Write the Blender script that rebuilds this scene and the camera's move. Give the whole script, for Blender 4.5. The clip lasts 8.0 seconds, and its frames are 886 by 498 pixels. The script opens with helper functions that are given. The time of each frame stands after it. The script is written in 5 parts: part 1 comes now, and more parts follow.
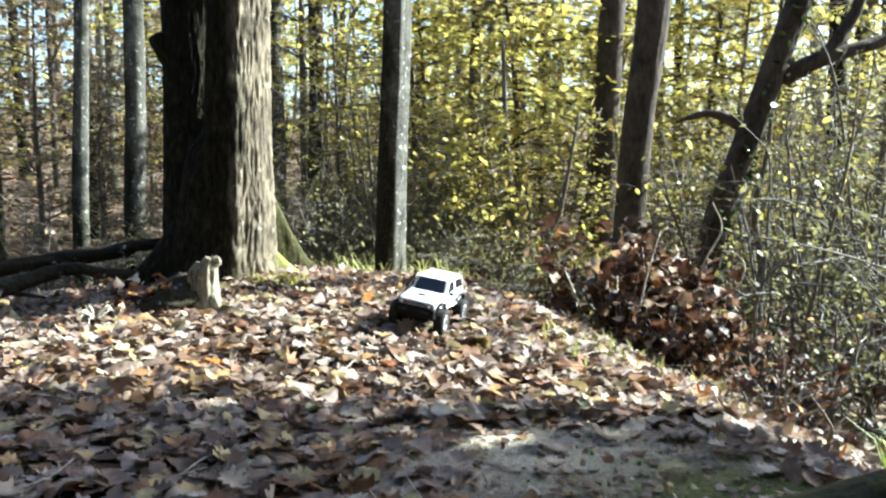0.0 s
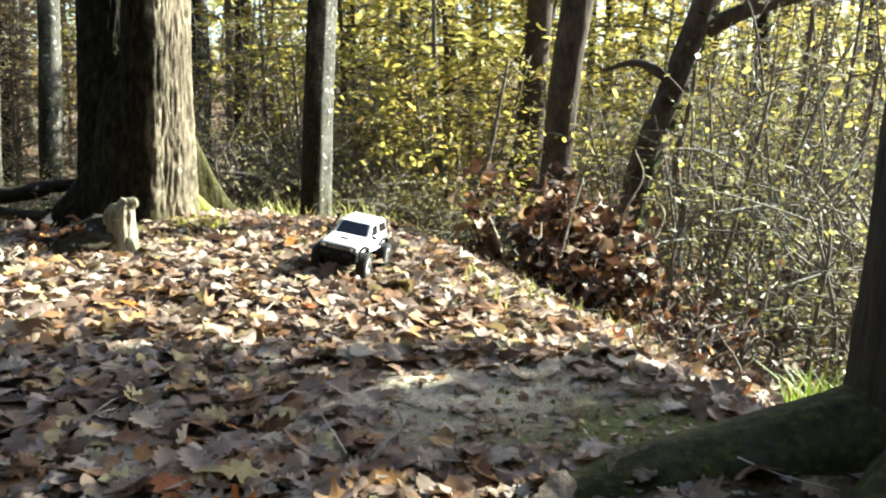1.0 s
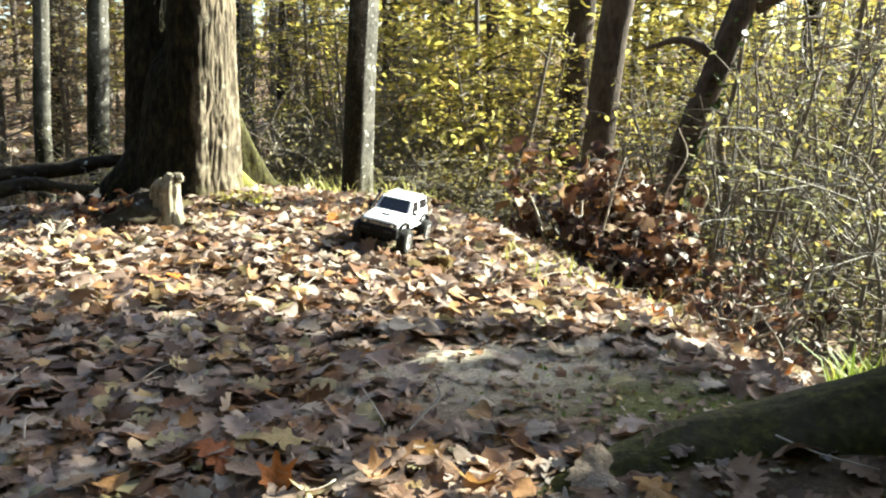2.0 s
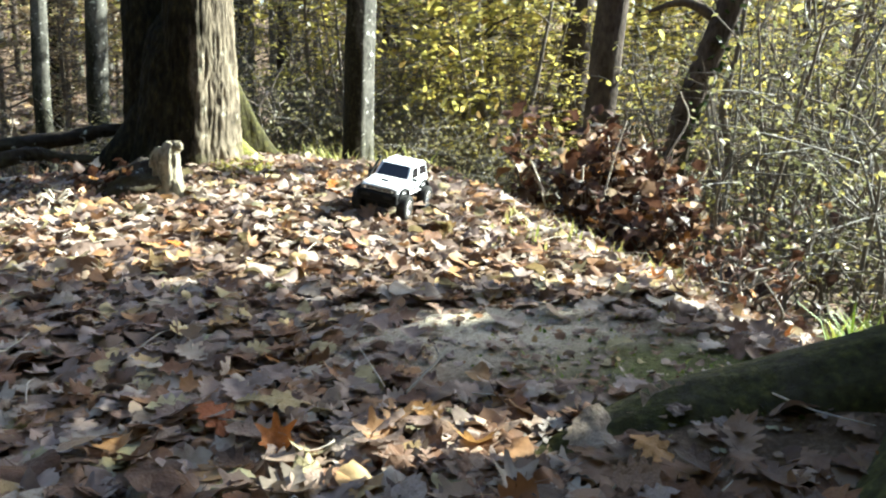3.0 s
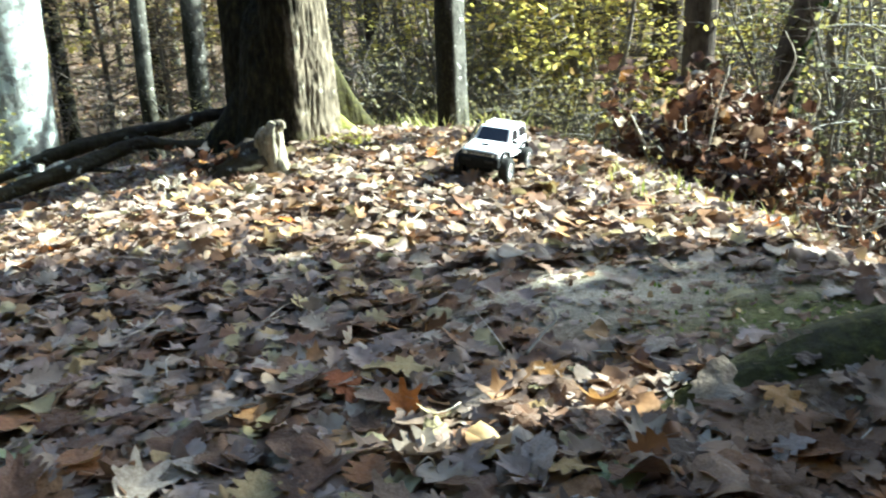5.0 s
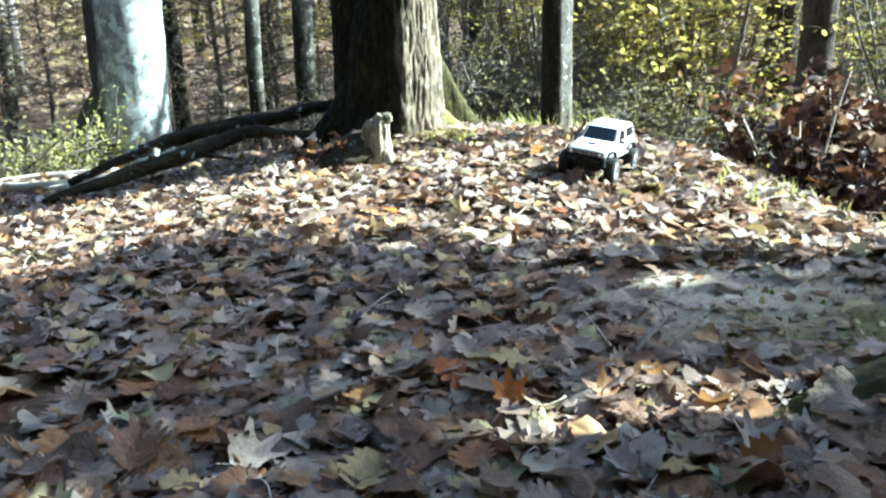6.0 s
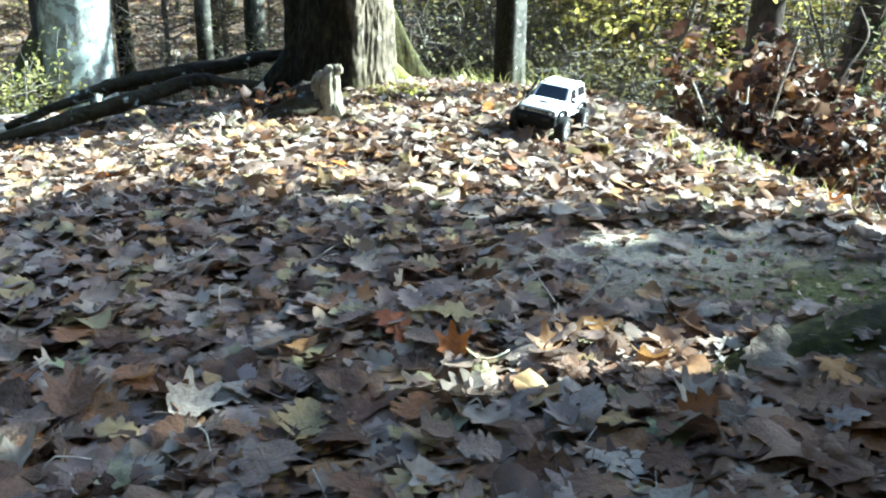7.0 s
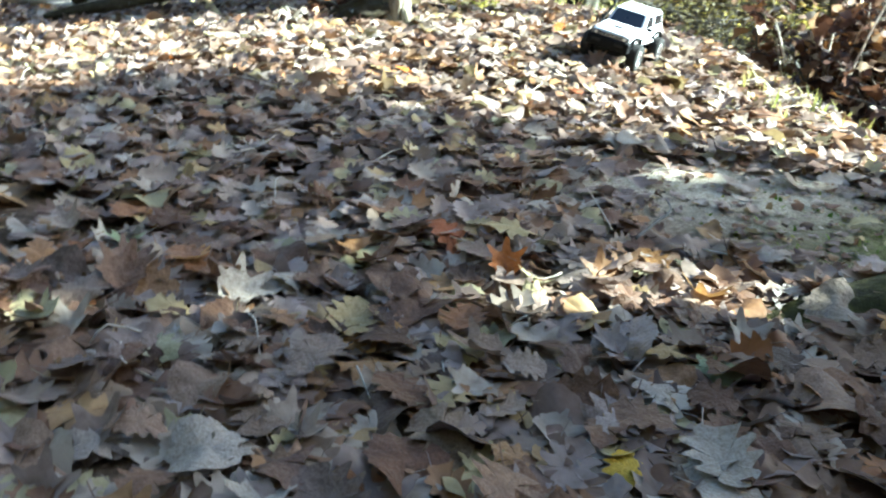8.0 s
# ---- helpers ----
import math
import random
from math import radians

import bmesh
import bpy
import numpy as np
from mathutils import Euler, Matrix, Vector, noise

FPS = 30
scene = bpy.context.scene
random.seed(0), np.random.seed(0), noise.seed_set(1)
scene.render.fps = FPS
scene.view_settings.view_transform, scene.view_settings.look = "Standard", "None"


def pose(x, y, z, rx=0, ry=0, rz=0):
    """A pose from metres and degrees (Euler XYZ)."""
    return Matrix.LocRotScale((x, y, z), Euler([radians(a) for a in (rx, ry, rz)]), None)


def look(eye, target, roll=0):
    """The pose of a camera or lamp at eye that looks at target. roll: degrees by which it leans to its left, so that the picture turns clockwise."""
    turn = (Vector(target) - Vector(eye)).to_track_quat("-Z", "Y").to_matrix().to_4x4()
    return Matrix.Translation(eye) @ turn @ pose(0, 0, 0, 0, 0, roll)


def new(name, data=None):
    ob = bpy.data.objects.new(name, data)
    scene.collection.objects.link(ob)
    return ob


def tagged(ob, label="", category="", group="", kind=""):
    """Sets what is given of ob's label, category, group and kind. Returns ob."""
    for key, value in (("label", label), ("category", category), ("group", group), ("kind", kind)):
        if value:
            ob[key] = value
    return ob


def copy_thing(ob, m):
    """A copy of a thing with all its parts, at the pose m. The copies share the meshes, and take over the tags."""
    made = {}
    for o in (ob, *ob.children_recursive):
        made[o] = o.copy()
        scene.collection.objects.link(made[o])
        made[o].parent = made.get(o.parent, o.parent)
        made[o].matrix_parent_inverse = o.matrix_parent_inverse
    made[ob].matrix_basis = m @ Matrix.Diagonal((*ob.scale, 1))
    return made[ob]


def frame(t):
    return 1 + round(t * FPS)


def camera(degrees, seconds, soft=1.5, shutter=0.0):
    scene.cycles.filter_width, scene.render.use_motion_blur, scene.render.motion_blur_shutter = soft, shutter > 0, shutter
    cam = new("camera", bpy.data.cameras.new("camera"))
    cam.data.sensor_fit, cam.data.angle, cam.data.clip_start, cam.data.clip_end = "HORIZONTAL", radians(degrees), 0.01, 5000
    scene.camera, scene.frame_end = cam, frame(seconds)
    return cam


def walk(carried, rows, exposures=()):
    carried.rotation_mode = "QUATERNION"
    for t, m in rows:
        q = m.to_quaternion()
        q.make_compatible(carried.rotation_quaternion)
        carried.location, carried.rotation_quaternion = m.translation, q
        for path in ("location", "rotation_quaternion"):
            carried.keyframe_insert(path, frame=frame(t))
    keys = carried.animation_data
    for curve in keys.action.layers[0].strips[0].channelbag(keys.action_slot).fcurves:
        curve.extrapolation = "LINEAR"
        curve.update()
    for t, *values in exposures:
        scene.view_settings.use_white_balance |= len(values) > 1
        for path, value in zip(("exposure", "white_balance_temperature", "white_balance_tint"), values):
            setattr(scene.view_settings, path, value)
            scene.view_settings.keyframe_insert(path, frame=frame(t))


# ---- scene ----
FOV = 53.7
cam = camera(FOV, 8.0, 2.15, 0.4)
PATH = [
    (0.0, -0.0000, 0.0000, 0.6000, 83.001, 0.000, -0.000),
    (0.5, 0.0138, 0.0138, 0.5889, 80.511, -0.001, -1.730),
    (1.0, 0.0258, 0.0058, 0.5814, 79.733, -1.213, -4.362),
    (1.2, 0.0271, 0.0004, 0.5765, 78.999, -0.420, -3.160),
    (2.3, 0.0266, -0.0060, 0.5741, 77.735, -1.430, -1.499),
    (2.5, 0.0334, -0.0024, 0.5692, 76.838, -1.261, -2.440),
    (3.0, 0.0373, -0.0072, 0.5637, 76.319, -0.773, -1.524),
    (3.5, 0.0379, 0.0019, 0.5522, 74.025, -0.022, -0.779),
    (4.0, 0.0347, -0.0036, 0.5503, 73.233, 1.160, -0.659),
    (4.2, 0.0256, -0.0039, 0.5541, 73.238, 0.926, -0.163),
    (5.3, 0.0001, -0.0274, 0.5656, 75.094, 3.960, 5.479),
    (5.5, -0.0122, -0.0321, 0.5639, 75.587, 2.116, 7.819),
    (6.0, -0.0212, -0.0321, 0.5542, 74.551, 3.038, 10.179),
    (6.5, -0.0246, -0.0259, 0.5425, 71.578, 1.974, 9.570),
    (7.0, -0.0185, -0.0245, 0.5418, 71.758, 0.801, 7.399),
    (7.5, -0.0291, -0.0186, 0.5332, 69.232, 0.322, 8.773),
    (8.0, -0.0426, -0.0133, 0.5203, 66.473, -4.004, 12.228),
]
# seconds, stops, kelvin, tint: the clip's own exposure and white balance
EXPOSURES = [(0.0, 2.92, 5400, 1), (0.5, 3.01, 5450, 0), (1.0, 3.05, 6050, 0), (2.5, 3.15, 6250, 2), (3.0, 3.13, 5700, 0), (3.5, 3.13, 5700, -2), (4.0, 3.21, 5650, -7),
             (5.5, 3.30, 5250, -5), (6.0, 3.30, 5050, -5), (6.5, 3.31, 4800, -6), (7.0, 3.36, 4950, -7), (7.5, 3.47, 5220, -6), (8.0, 3.57, 5170, -6)]
walk(cam, [(t, pose(x, y, z, rx, ry, rz)) for t, x, y, z, rx, ry, rz in PATH], EXPOSURES)

# ---- sky and sun ----
SUN_BEARING = 69.0    # degrees clockwise from +y
SUN_HEIGHT = 31.0
world = bpy.data.worlds.new("world")
scene.world = world
world.use_nodes = True
sky = world.node_tree.nodes.new("ShaderNodeTexSky")
sky.sky_type, sky.sun_disc = "NISHITA", False
sky.sun_elevation, sky.sun_rotation = radians(SUN_HEIGHT), radians(SUN_BEARING)
sky.air_density, sky.dust_density, sky.ozone_density = 0.8, 2.2, 1.5
world.node_tree.links.new(sky.outputs[0], world.node_tree.nodes["Background"].inputs[0])
world.node_tree.nodes["Background"].inputs[1].default_value = 0.062
sun = new("sun", bpy.data.lights.new("sun", "SUN"))
sun.data.energy, sun.data.angle, sun.data.color = 3.7, radians(0.5), (1.0, 0.955, 0.80)
TO_SUN = Vector((math.sin(radians(SUN_BEARING)), math.cos(radians(SUN_BEARING)), math.tan(radians(SUN_HEIGHT)))).normalized()
sun.matrix_world = look(TO_SUN * 30, (0, 0, 0))

# ---- materials ----
def nodes_of(name):
    m = bpy.data.materials.new(name)
    m.use_nodes = True
    nt = m.node_tree
    return m, nt, nt.nodes["Principled BSDF"], nt.nodes["Material Output"]


def add(nt, kind, **values):
    n = nt.nodes.new(kind)
    for key, value in values.items():
        n.inputs[key].default_value = value
    return n


def ramp(nt, source, stops, constant=False):
    r = nt.nodes.new("ShaderNodeValToRGB")
    r.color_ramp.interpolation = "CONSTANT" if constant else "LINEAR"
    el = r.color_ramp.elements
    while len(el) < len(stops):
        el.new(0.5)
    for e, (p, c) in zip(el, stops):
        e.position, e.color = p, (*c, 1.0)
    nt.links.new(source, r.inputs[0])
    return r.outputs[0]


def noise_tex(nt, scale, detail=4.0, rough=0.55, stretch=(1, 1, 1), coords="Object"):
    tc = nt.nodes.new("ShaderNodeTexCoord")
    mp = nt.nodes.new("ShaderNodeMapping")
    mp.inputs["Scale"].default_value = stretch
    n = add(nt, "ShaderNodeTexNoise", Scale=scale, Detail=detail, Roughness=rough)
    nt.links.new(tc.outputs[coords], mp.inputs[0])
    nt.links.new(mp.outputs[0], n.inputs["Vector"])
    return n.outputs[0]


def mixed(nt, fac, a, b, blend="MIX"):
    m = nt.nodes.new("ShaderNodeMix")
    m.data_type, m.blend_type = "RGBA", blend
    for sock, v in ((m.inputs[0], fac), (m.inputs[6], a), (m.inputs[7], b)):
        if isinstance(v, tuple):
            sock.default_value = (*v, 1.0)
        elif isinstance(v, (int, float)):
            sock.default_value = v
        else:
            nt.links.new(v, sock)
    return m.outputs[2]


def bumped(nt, bsdf, height, strength, distance):
    b = add(nt, "ShaderNodeBump", Strength=strength, Distance=distance)
    nt.links.new(height, b.inputs["Height"])
    nt.links.new(b.outputs[0], bsdf.inputs["Normal"])


def plain(name, colour, rough=0.5, metal=0.0, scale=40.0, spread=0.25, bump=0.0):
    """A plain paint, plastic or metal with faint mottling."""
    m, nt, bsdf, _ = nodes_of(name)
    n = noise_tex(nt, scale)
    nt.links.new(ramp(nt, n, [(0.25, tuple(c * (1 - spread) for c in colour)), (0.75, tuple(min(1, c * (1 + spread)) for c in colour))]), bsdf.inputs["Base Color"])
    bsdf.inputs["Roughness"].default_value, bsdf.inputs["Metallic"].default_value = rough, metal
    if bump:
        bumped(nt, bsdf, n, bump, 0.002)
    return m


def leaf_material(name, stops, single, through_light=0.3, rough=0.5, blotch=26.0):
    """Leaves whose colour differs from leaf to leaf; single: each leaf is an object of its own."""
    m, nt, bsdf, out = nodes_of(name)
    if single:
        rnd = nt.nodes.new("ShaderNodeObjectInfo").outputs["Random"]
    else:
        rnd = nt.nodes.new("ShaderNodeNewGeometry").outputs["Random Per Island"]
    base = ramp(nt, rnd, stops)
    spots = ramp(nt, noise_tex(nt, blotch, 5.0, 0.65), [(0.3, (0.62, 0.56, 0.50)), (0.55, (1, 1, 1)), (0.8, (1.15, 1.12, 1.08))])
    colour = mixed(nt, 1.0, base, spots, "MULTIPLY")
    nt.links.new(colour, bsdf.inputs["Base Color"])
    bsdf.inputs["Roughness"].default_value, bsdf.inputs["Specular IOR Level"].default_value = rough, 0.25
    bumped(nt, bsdf, noise_tex(nt, 5.0 if single else 60.0, 4.0), 0.3, 0.04 if single else 0.006)
    tr = nt.nodes.new("ShaderNodeBsdfTranslucent")
    nt.links.new(colour, tr.inputs[0])
    mx = add(nt, "ShaderNodeMixShader", Fac=through_light)
    nt.links.new(bsdf.outputs[0], mx.inputs[1])
    nt.links.new(tr.outputs[0], mx.inputs[2])
    nt.links.new(mx.outputs[0], out.inputs[0])
    return m


def bark_material(name, dark, light, moss=0.0, moss_top=0.5, lichen=0.0, lichen_colour=(0.62, 0.66, 0.62), scale=9.0, stretch=0.25, relief=1.0, gloss=(0.9, 0.2), shade_span=None):
    """Bark with grain along the trunk, lichen patches and, below moss_top, a moss layer with a ragged edge; one side
    can be painted darker as shade.
    """
    m, nt, bsdf, _ = nodes_of(name)
    grain = noise_tex(nt, scale * 4, 6.0, 0.65, (1, 1, stretch))
    broad = noise_tex(nt, scale * 0.6, 3.0)
    c = ramp(nt, grain, [(0.32, dark), (0.62, light)])
    c = mixed(nt, 0.5, c, ramp(nt, broad, [(0.3, tuple(0.6 * v for v in dark)), (0.7, tuple(min(1, 1.25 * v) for v in light))]))
    if lichen:
        spots = ramp(nt, noise_tex(nt, scale * 1.5, 5.0, 0.6), [(0.62 - 0.3 * lichen, (0, 0, 0)), (0.68 - 0.3 * lichen, (1, 1, 1))])
        c = mixed(nt, spots, c, lichen_colour)
    if moss:
        geo = nt.nodes.new("ShaderNodeNewGeometry")
        sep = nt.nodes.new("ShaderNodeSeparateXYZ")
        nt.links.new(geo.outputs["Position"], sep.inputs[0])
        jag = add(nt, "ShaderNodeMath")
        jag.operation = "MULTIPLY_ADD"
        nt.links.new(noise_tex(nt, 7.0, 5.0, 0.65), jag.inputs[0])
        jag.inputs[1].default_value = 1.4
        lift = add(nt, "ShaderNodeMath")
        lift.operation = "DIVIDE"
        nt.links.new(sep.outputs["Z"], lift.inputs[0])
        lift.inputs[1].default_value = 2.0 * moss_top
        nt.links.new(lift.outputs[0], jag.inputs[2])
        mask = ramp(nt, jag.outputs[0], [(0.6, (moss, moss, moss)), (0.85, (moss * 0.7,) * 3), (0.98, (0, 0, 0))])
        green = ramp(nt, noise_tex(nt, 60.0, 4.0), [(0.3, (0.018, 0.017, 0.006)), (0.55, (0.060, 0.057, 0.014)), (0.75, (0.15, 0.14, 0.032))])
        c = mixed(nt, mask, c, green)
    if shade_span:
        # side away from the sun painted darker as shade, in mossy tones, ragged edge
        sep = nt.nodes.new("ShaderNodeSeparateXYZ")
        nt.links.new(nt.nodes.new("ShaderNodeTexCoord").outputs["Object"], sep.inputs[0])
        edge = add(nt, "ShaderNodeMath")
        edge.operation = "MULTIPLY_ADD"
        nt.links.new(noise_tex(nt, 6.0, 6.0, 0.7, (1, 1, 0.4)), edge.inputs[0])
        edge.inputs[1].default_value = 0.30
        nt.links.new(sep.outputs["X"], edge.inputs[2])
        mask = ramp(nt, edge.outputs[0], [(shade_span[0], (0.97, 0.97, 0.97)), (shade_span[1], (0, 0, 0))])
        shaded_bark = ramp(nt, grain, [(0.35, (0.004, 0.0038, 0.0022)), (0.55, (0.015, 0.013, 0.007)), (0.72, (0.042, 0.040, 0.014))])
        c = mixed(nt, mask, c, shaded_bark)
    nt.links.new(c, bsdf.inputs["Base Color"])
    bsdf.inputs["Roughness"].default_value, bsdf.inputs["Specular IOR Level"].default_value = gloss
    bumped(nt, bsdf, grain, 0.7 * relief, 0.012)
    return m


def ground_material():
    """Forest soil and leaf mould, a bare sandy patch and green moss beside the root."""
    m, nt, bsdf, _ = nodes_of("forest_floor")
    fine = noise_tex(nt, 70.0, 6.0, 0.7)
    mid = noise_tex(nt, 9.0, 5.0, 0.6)
    soil = ramp(nt, fine, [(0.25, (0.035, 0.024, 0.016)), (0.5, (0.13, 0.09, 0.06)), (0.72, (0.30, 0.22, 0.15))])
    soil = mixed(nt, 0.4, soil, ramp(nt, mid, [(0.3, (0.06, 0.04, 0.025)), (0.7, (0.22, 0.14, 0.085))]))
    geo = nt.nodes.new("ShaderNodeNewGeometry")

    def patch(x, y, sx, sy, edge):
        mp = nt.nodes.new("ShaderNodeMapping")
        mp.vector_type = "TEXTURE"
        mp.inputs["Location"].default_value, mp.inputs["Scale"].default_value = (x, y, 0), (sx, sy, 50)
        nt.links.new(geo.outputs["Position"], mp.inputs[0])
        ln = nt.nodes.new("ShaderNodeVectorMath")
        ln.operation = "LENGTH"
        nt.links.new(mp.outputs[0], ln.inputs[0])
        ad = nt.nodes.new("ShaderNodeMath")
        ad.operation = "MULTIPLY_ADD"
        nt.links.new(noise_tex(nt, edge, 5.0, 0.65), ad.inputs[0])
        ad.inputs[1].default_value = 0.6
        nt.links.new(ln.outputs["Value"], ad.inputs[2])
        return ramp(nt, ad.outputs[0], [(0.45, (1, 1, 1)), (0.85, (0, 0, 0))])

    sand_mask = patch(0.18, 1.74, 1.20, 0.72, 7.0)
    sand = ramp(nt, noise_tex(nt, 120.0, 5.0, 0.75), [(0.28, (0.17, 0.14, 0.10)), (0.5, (0.42, 0.365, 0.28)), (0.72, (0.64, 0.58, 0.46))])
    c = mixed(nt, sand_mask, soil, sand)
    moss_mask = patch(0.62, 1.50, 0.90, 0.46, 11.0)
    green = ramp(nt, noise_tex(nt, 85.0, 5.0, 0.7), [(0.3, (0.045, 0.042, 0.018)), (0.6, (0.15, 0.155, 0.055)), (0.8, (0.30, 0.30, 0.14))])
    c = mixed(nt, moss_mask, c, green)
    nt.links.new(c, bsdf.inputs["Base Color"])
    bsdf.inputs["Roughness"].default_value = 0.95
    bsdf.inputs["Specular IOR Level"].default_value = 0.15
    bumped(nt, bsdf, fine, 0.8, 0.02)
    return m


LITTER = [(0.0, (0.09, 0.058, 0.042)), (0.08, (0.20, 0.142, 0.112)), (0.22, (0.36, 0.287, 0.255)), (0.34, (0.16, 0.096, 0.066)), (0.45, (0.29, 0.215, 0.165)), (0.55, (0.44, 0.378, 0.315)),
          (0.64, (0.30, 0.22, 0.15)), (0.72, (0.15, 0.078, 0.045)), (0.82, (0.23, 0.13, 0.072)), (0.89, (0.33, 0.18, 0.08)), (0.95, (0.42, 0.33, 0.16)), (1.0, (0.35, 0.325, 0.20))]
M_LITTER = leaf_material("dry_leaf_litter", LITTER, False, 0.18)
M_DARKLEAF = leaf_material("dark_brown_leaf", [(0.0, (0.07, 0.040, 0.025)), (0.35, (0.17, 0.090, 0.050)), (0.6, (0.24, 0.145, 0.09)), (0.8, (0.33, 0.24, 0.175)), (0.92, (0.28, 0.115, 0.035)), (1.0, (0.12, 0.066, 0.04))], True, 0.18)
M_DARKLITTER = leaf_material("dark_brown_litter", [(0.0, (0.07, 0.040, 0.025)), (0.35, (0.17, 0.090, 0.050)), (0.6, (0.24, 0.145, 0.09)), (0.8, (0.33, 0.24, 0.175)), (0.92, (0.28, 0.115, 0.035)), (1.0, (0.12, 0.066, 0.04))], False, 0.18)
M_LEAF = leaf_material("dry_leaf", LITTER, True, 0.18)
M_BROWN = leaf_material("withered_leaf", [(0.0, (0.03, 0.018, 0.014)), (0.4, (0.085, 0.042, 0.028)), (0.66, (0.16, 0.075, 0.042)), (0.82, (0.28, 0.19, 0.13)), (0.9, (0.42, 0.20, 0.05)), (1.0, (0.50, 0.45, 0.36))], False, 0.25)
M_YELLOW = leaf_material("yellow_autumn_leaf", [(0.0, (0.17, 0.15, 0.045)), (0.25, (0.40, 0.35, 0.085)), (0.6, (0.66, 0.57, 0.13)), (0.8, (0.36, 0.36, 0.12)), (1.0, (0.38, 0.25, 0.09))], False, 0.58)
M_GREEN = leaf_material("yellow_green_leaf", [(0.0, (0.10, 0.105, 0.05)), (0.4, (0.19, 0.19, 0.085)), (0.75, (0.32, 0.305, 0.12)), (1.0, (0.52, 0.45, 0.11))], False, 0.38)
M_IVY = leaf_material("ivy_leaf", [(0.0, (0.03, 0.05, 0.02)), (0.7, (0.07, 0.10, 0.035)), (1.0, (0.18, 0.20, 0.10))], False, 0.15, 0.25)
M_RUST = leaf_material("rust_brown_leaf", [(0.0, (0.10, 0.065, 0.04)), (0.5, (0.24, 0.17, 0.10)), (0.85, (0.38, 0.32, 0.18)), (1.0, (0.5, 0.46, 0.15))], False, 0.35)
M_GRASS = leaf_material("grass_blade", [(0.0, (0.10, 0.16, 0.02)), (0.5, (0.22, 0.30, 0.04)), (1.0, (0.42, 0.42, 0.12))], False, 0.4)
M_DRYGRASS = leaf_material("straw_grass", [(0.0, (0.30, 0.28, 0.08)), (0.5, (0.45, 0.42, 0.15)), (1.0, (0.30, 0.34, 0.08))], False, 0.4)
M_MOSSGRASS = leaf_material("yellow_moss_grass", [(0.0, (0.16, 0.17, 0.025)), (0.5, (0.34, 0.34, 0.05)), (1.0, (0.50, 0.46, 0.12))], False, 0.4)
M_WEED = leaf_material("pale_weed_leaf", [(0.0, (0.13, 0.12, 0.06)), (0.5, (0.25, 0.23, 0.115)), (0.85, (0.36, 0.33, 0.18)), (1.0, (0.46, 0.40, 0.13))], False, 0.4)
M_GROUND = ground_material()
# last pair on oak, grey and beech bark: edge of the painted shaded side
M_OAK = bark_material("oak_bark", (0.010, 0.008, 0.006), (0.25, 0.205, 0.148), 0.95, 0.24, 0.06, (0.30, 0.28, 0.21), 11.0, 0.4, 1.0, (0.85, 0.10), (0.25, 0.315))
M_ROOT = bark_material("mossy_root_bark", (0.016, 0.013, 0.009), (0.08, 0.066, 0.042), 0.8, 1.6)
M_NEAR = bark_material("dark_mossy_bark", (0.012, 0.010, 0.008), (0.07, 0.056, 0.04), 0.8, 0.22)
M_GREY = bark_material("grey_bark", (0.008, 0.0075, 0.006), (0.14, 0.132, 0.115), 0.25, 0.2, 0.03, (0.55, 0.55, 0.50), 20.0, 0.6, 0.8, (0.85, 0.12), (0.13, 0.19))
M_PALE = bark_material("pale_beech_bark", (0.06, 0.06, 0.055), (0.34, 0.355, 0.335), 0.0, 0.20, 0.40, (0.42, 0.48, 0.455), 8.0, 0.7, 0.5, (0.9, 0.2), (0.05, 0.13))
M_BROWNBARK = bark_material("brown_bark", (0.014, 0.011, 0.009), (0.105, 0.082, 0.068), 0.3, 0.2, 0.0, (0.3, 0.3, 0.26), 12.0, 0.35, 1.0, (0.9, 0.12))
M_BRIGHTMOSS = plain("yellow_green_moss", (0.20, 0.20, 0.040), 0.95, 0, 70, 0.55, 0.9)
M_GREYTWIG = plain("grey_twig_bark", (0.13, 0.12, 0.105), 0.85, 0, 60, 0.4, 0.5)
M_TWIG = plain("twig_bark", (0.11, 0.09, 0.072), 0.85, 0, 60, 0.5, 0.5)
M_PALETWIG = plain("pale_dry_twig", (0.50, 0.44, 0.36), 0.8, 0, 60, 0.3, 0.5)
M_LOG = bark_material("rotten_log_bark", (0.010, 0.008, 0.006), (0.055, 0.043, 0.032), 0.25, 0.15, 0.04)
M_STUMP = bark_material("weathered_stump_wood", (0.05, 0.042, 0.03), (0.42, 0.37, 0.27), 0.4, 0.10, 0.1, (0.35, 0.35, 0.28), 16.0, 0.35)

# ---- building blocks ----
rng = np.random.default_rng(7)


def smooth(a, b, v):
    t = min(1.0, max(0.0, (v - a) / (b - a)))
    return t * t * (3 - 2 * t)


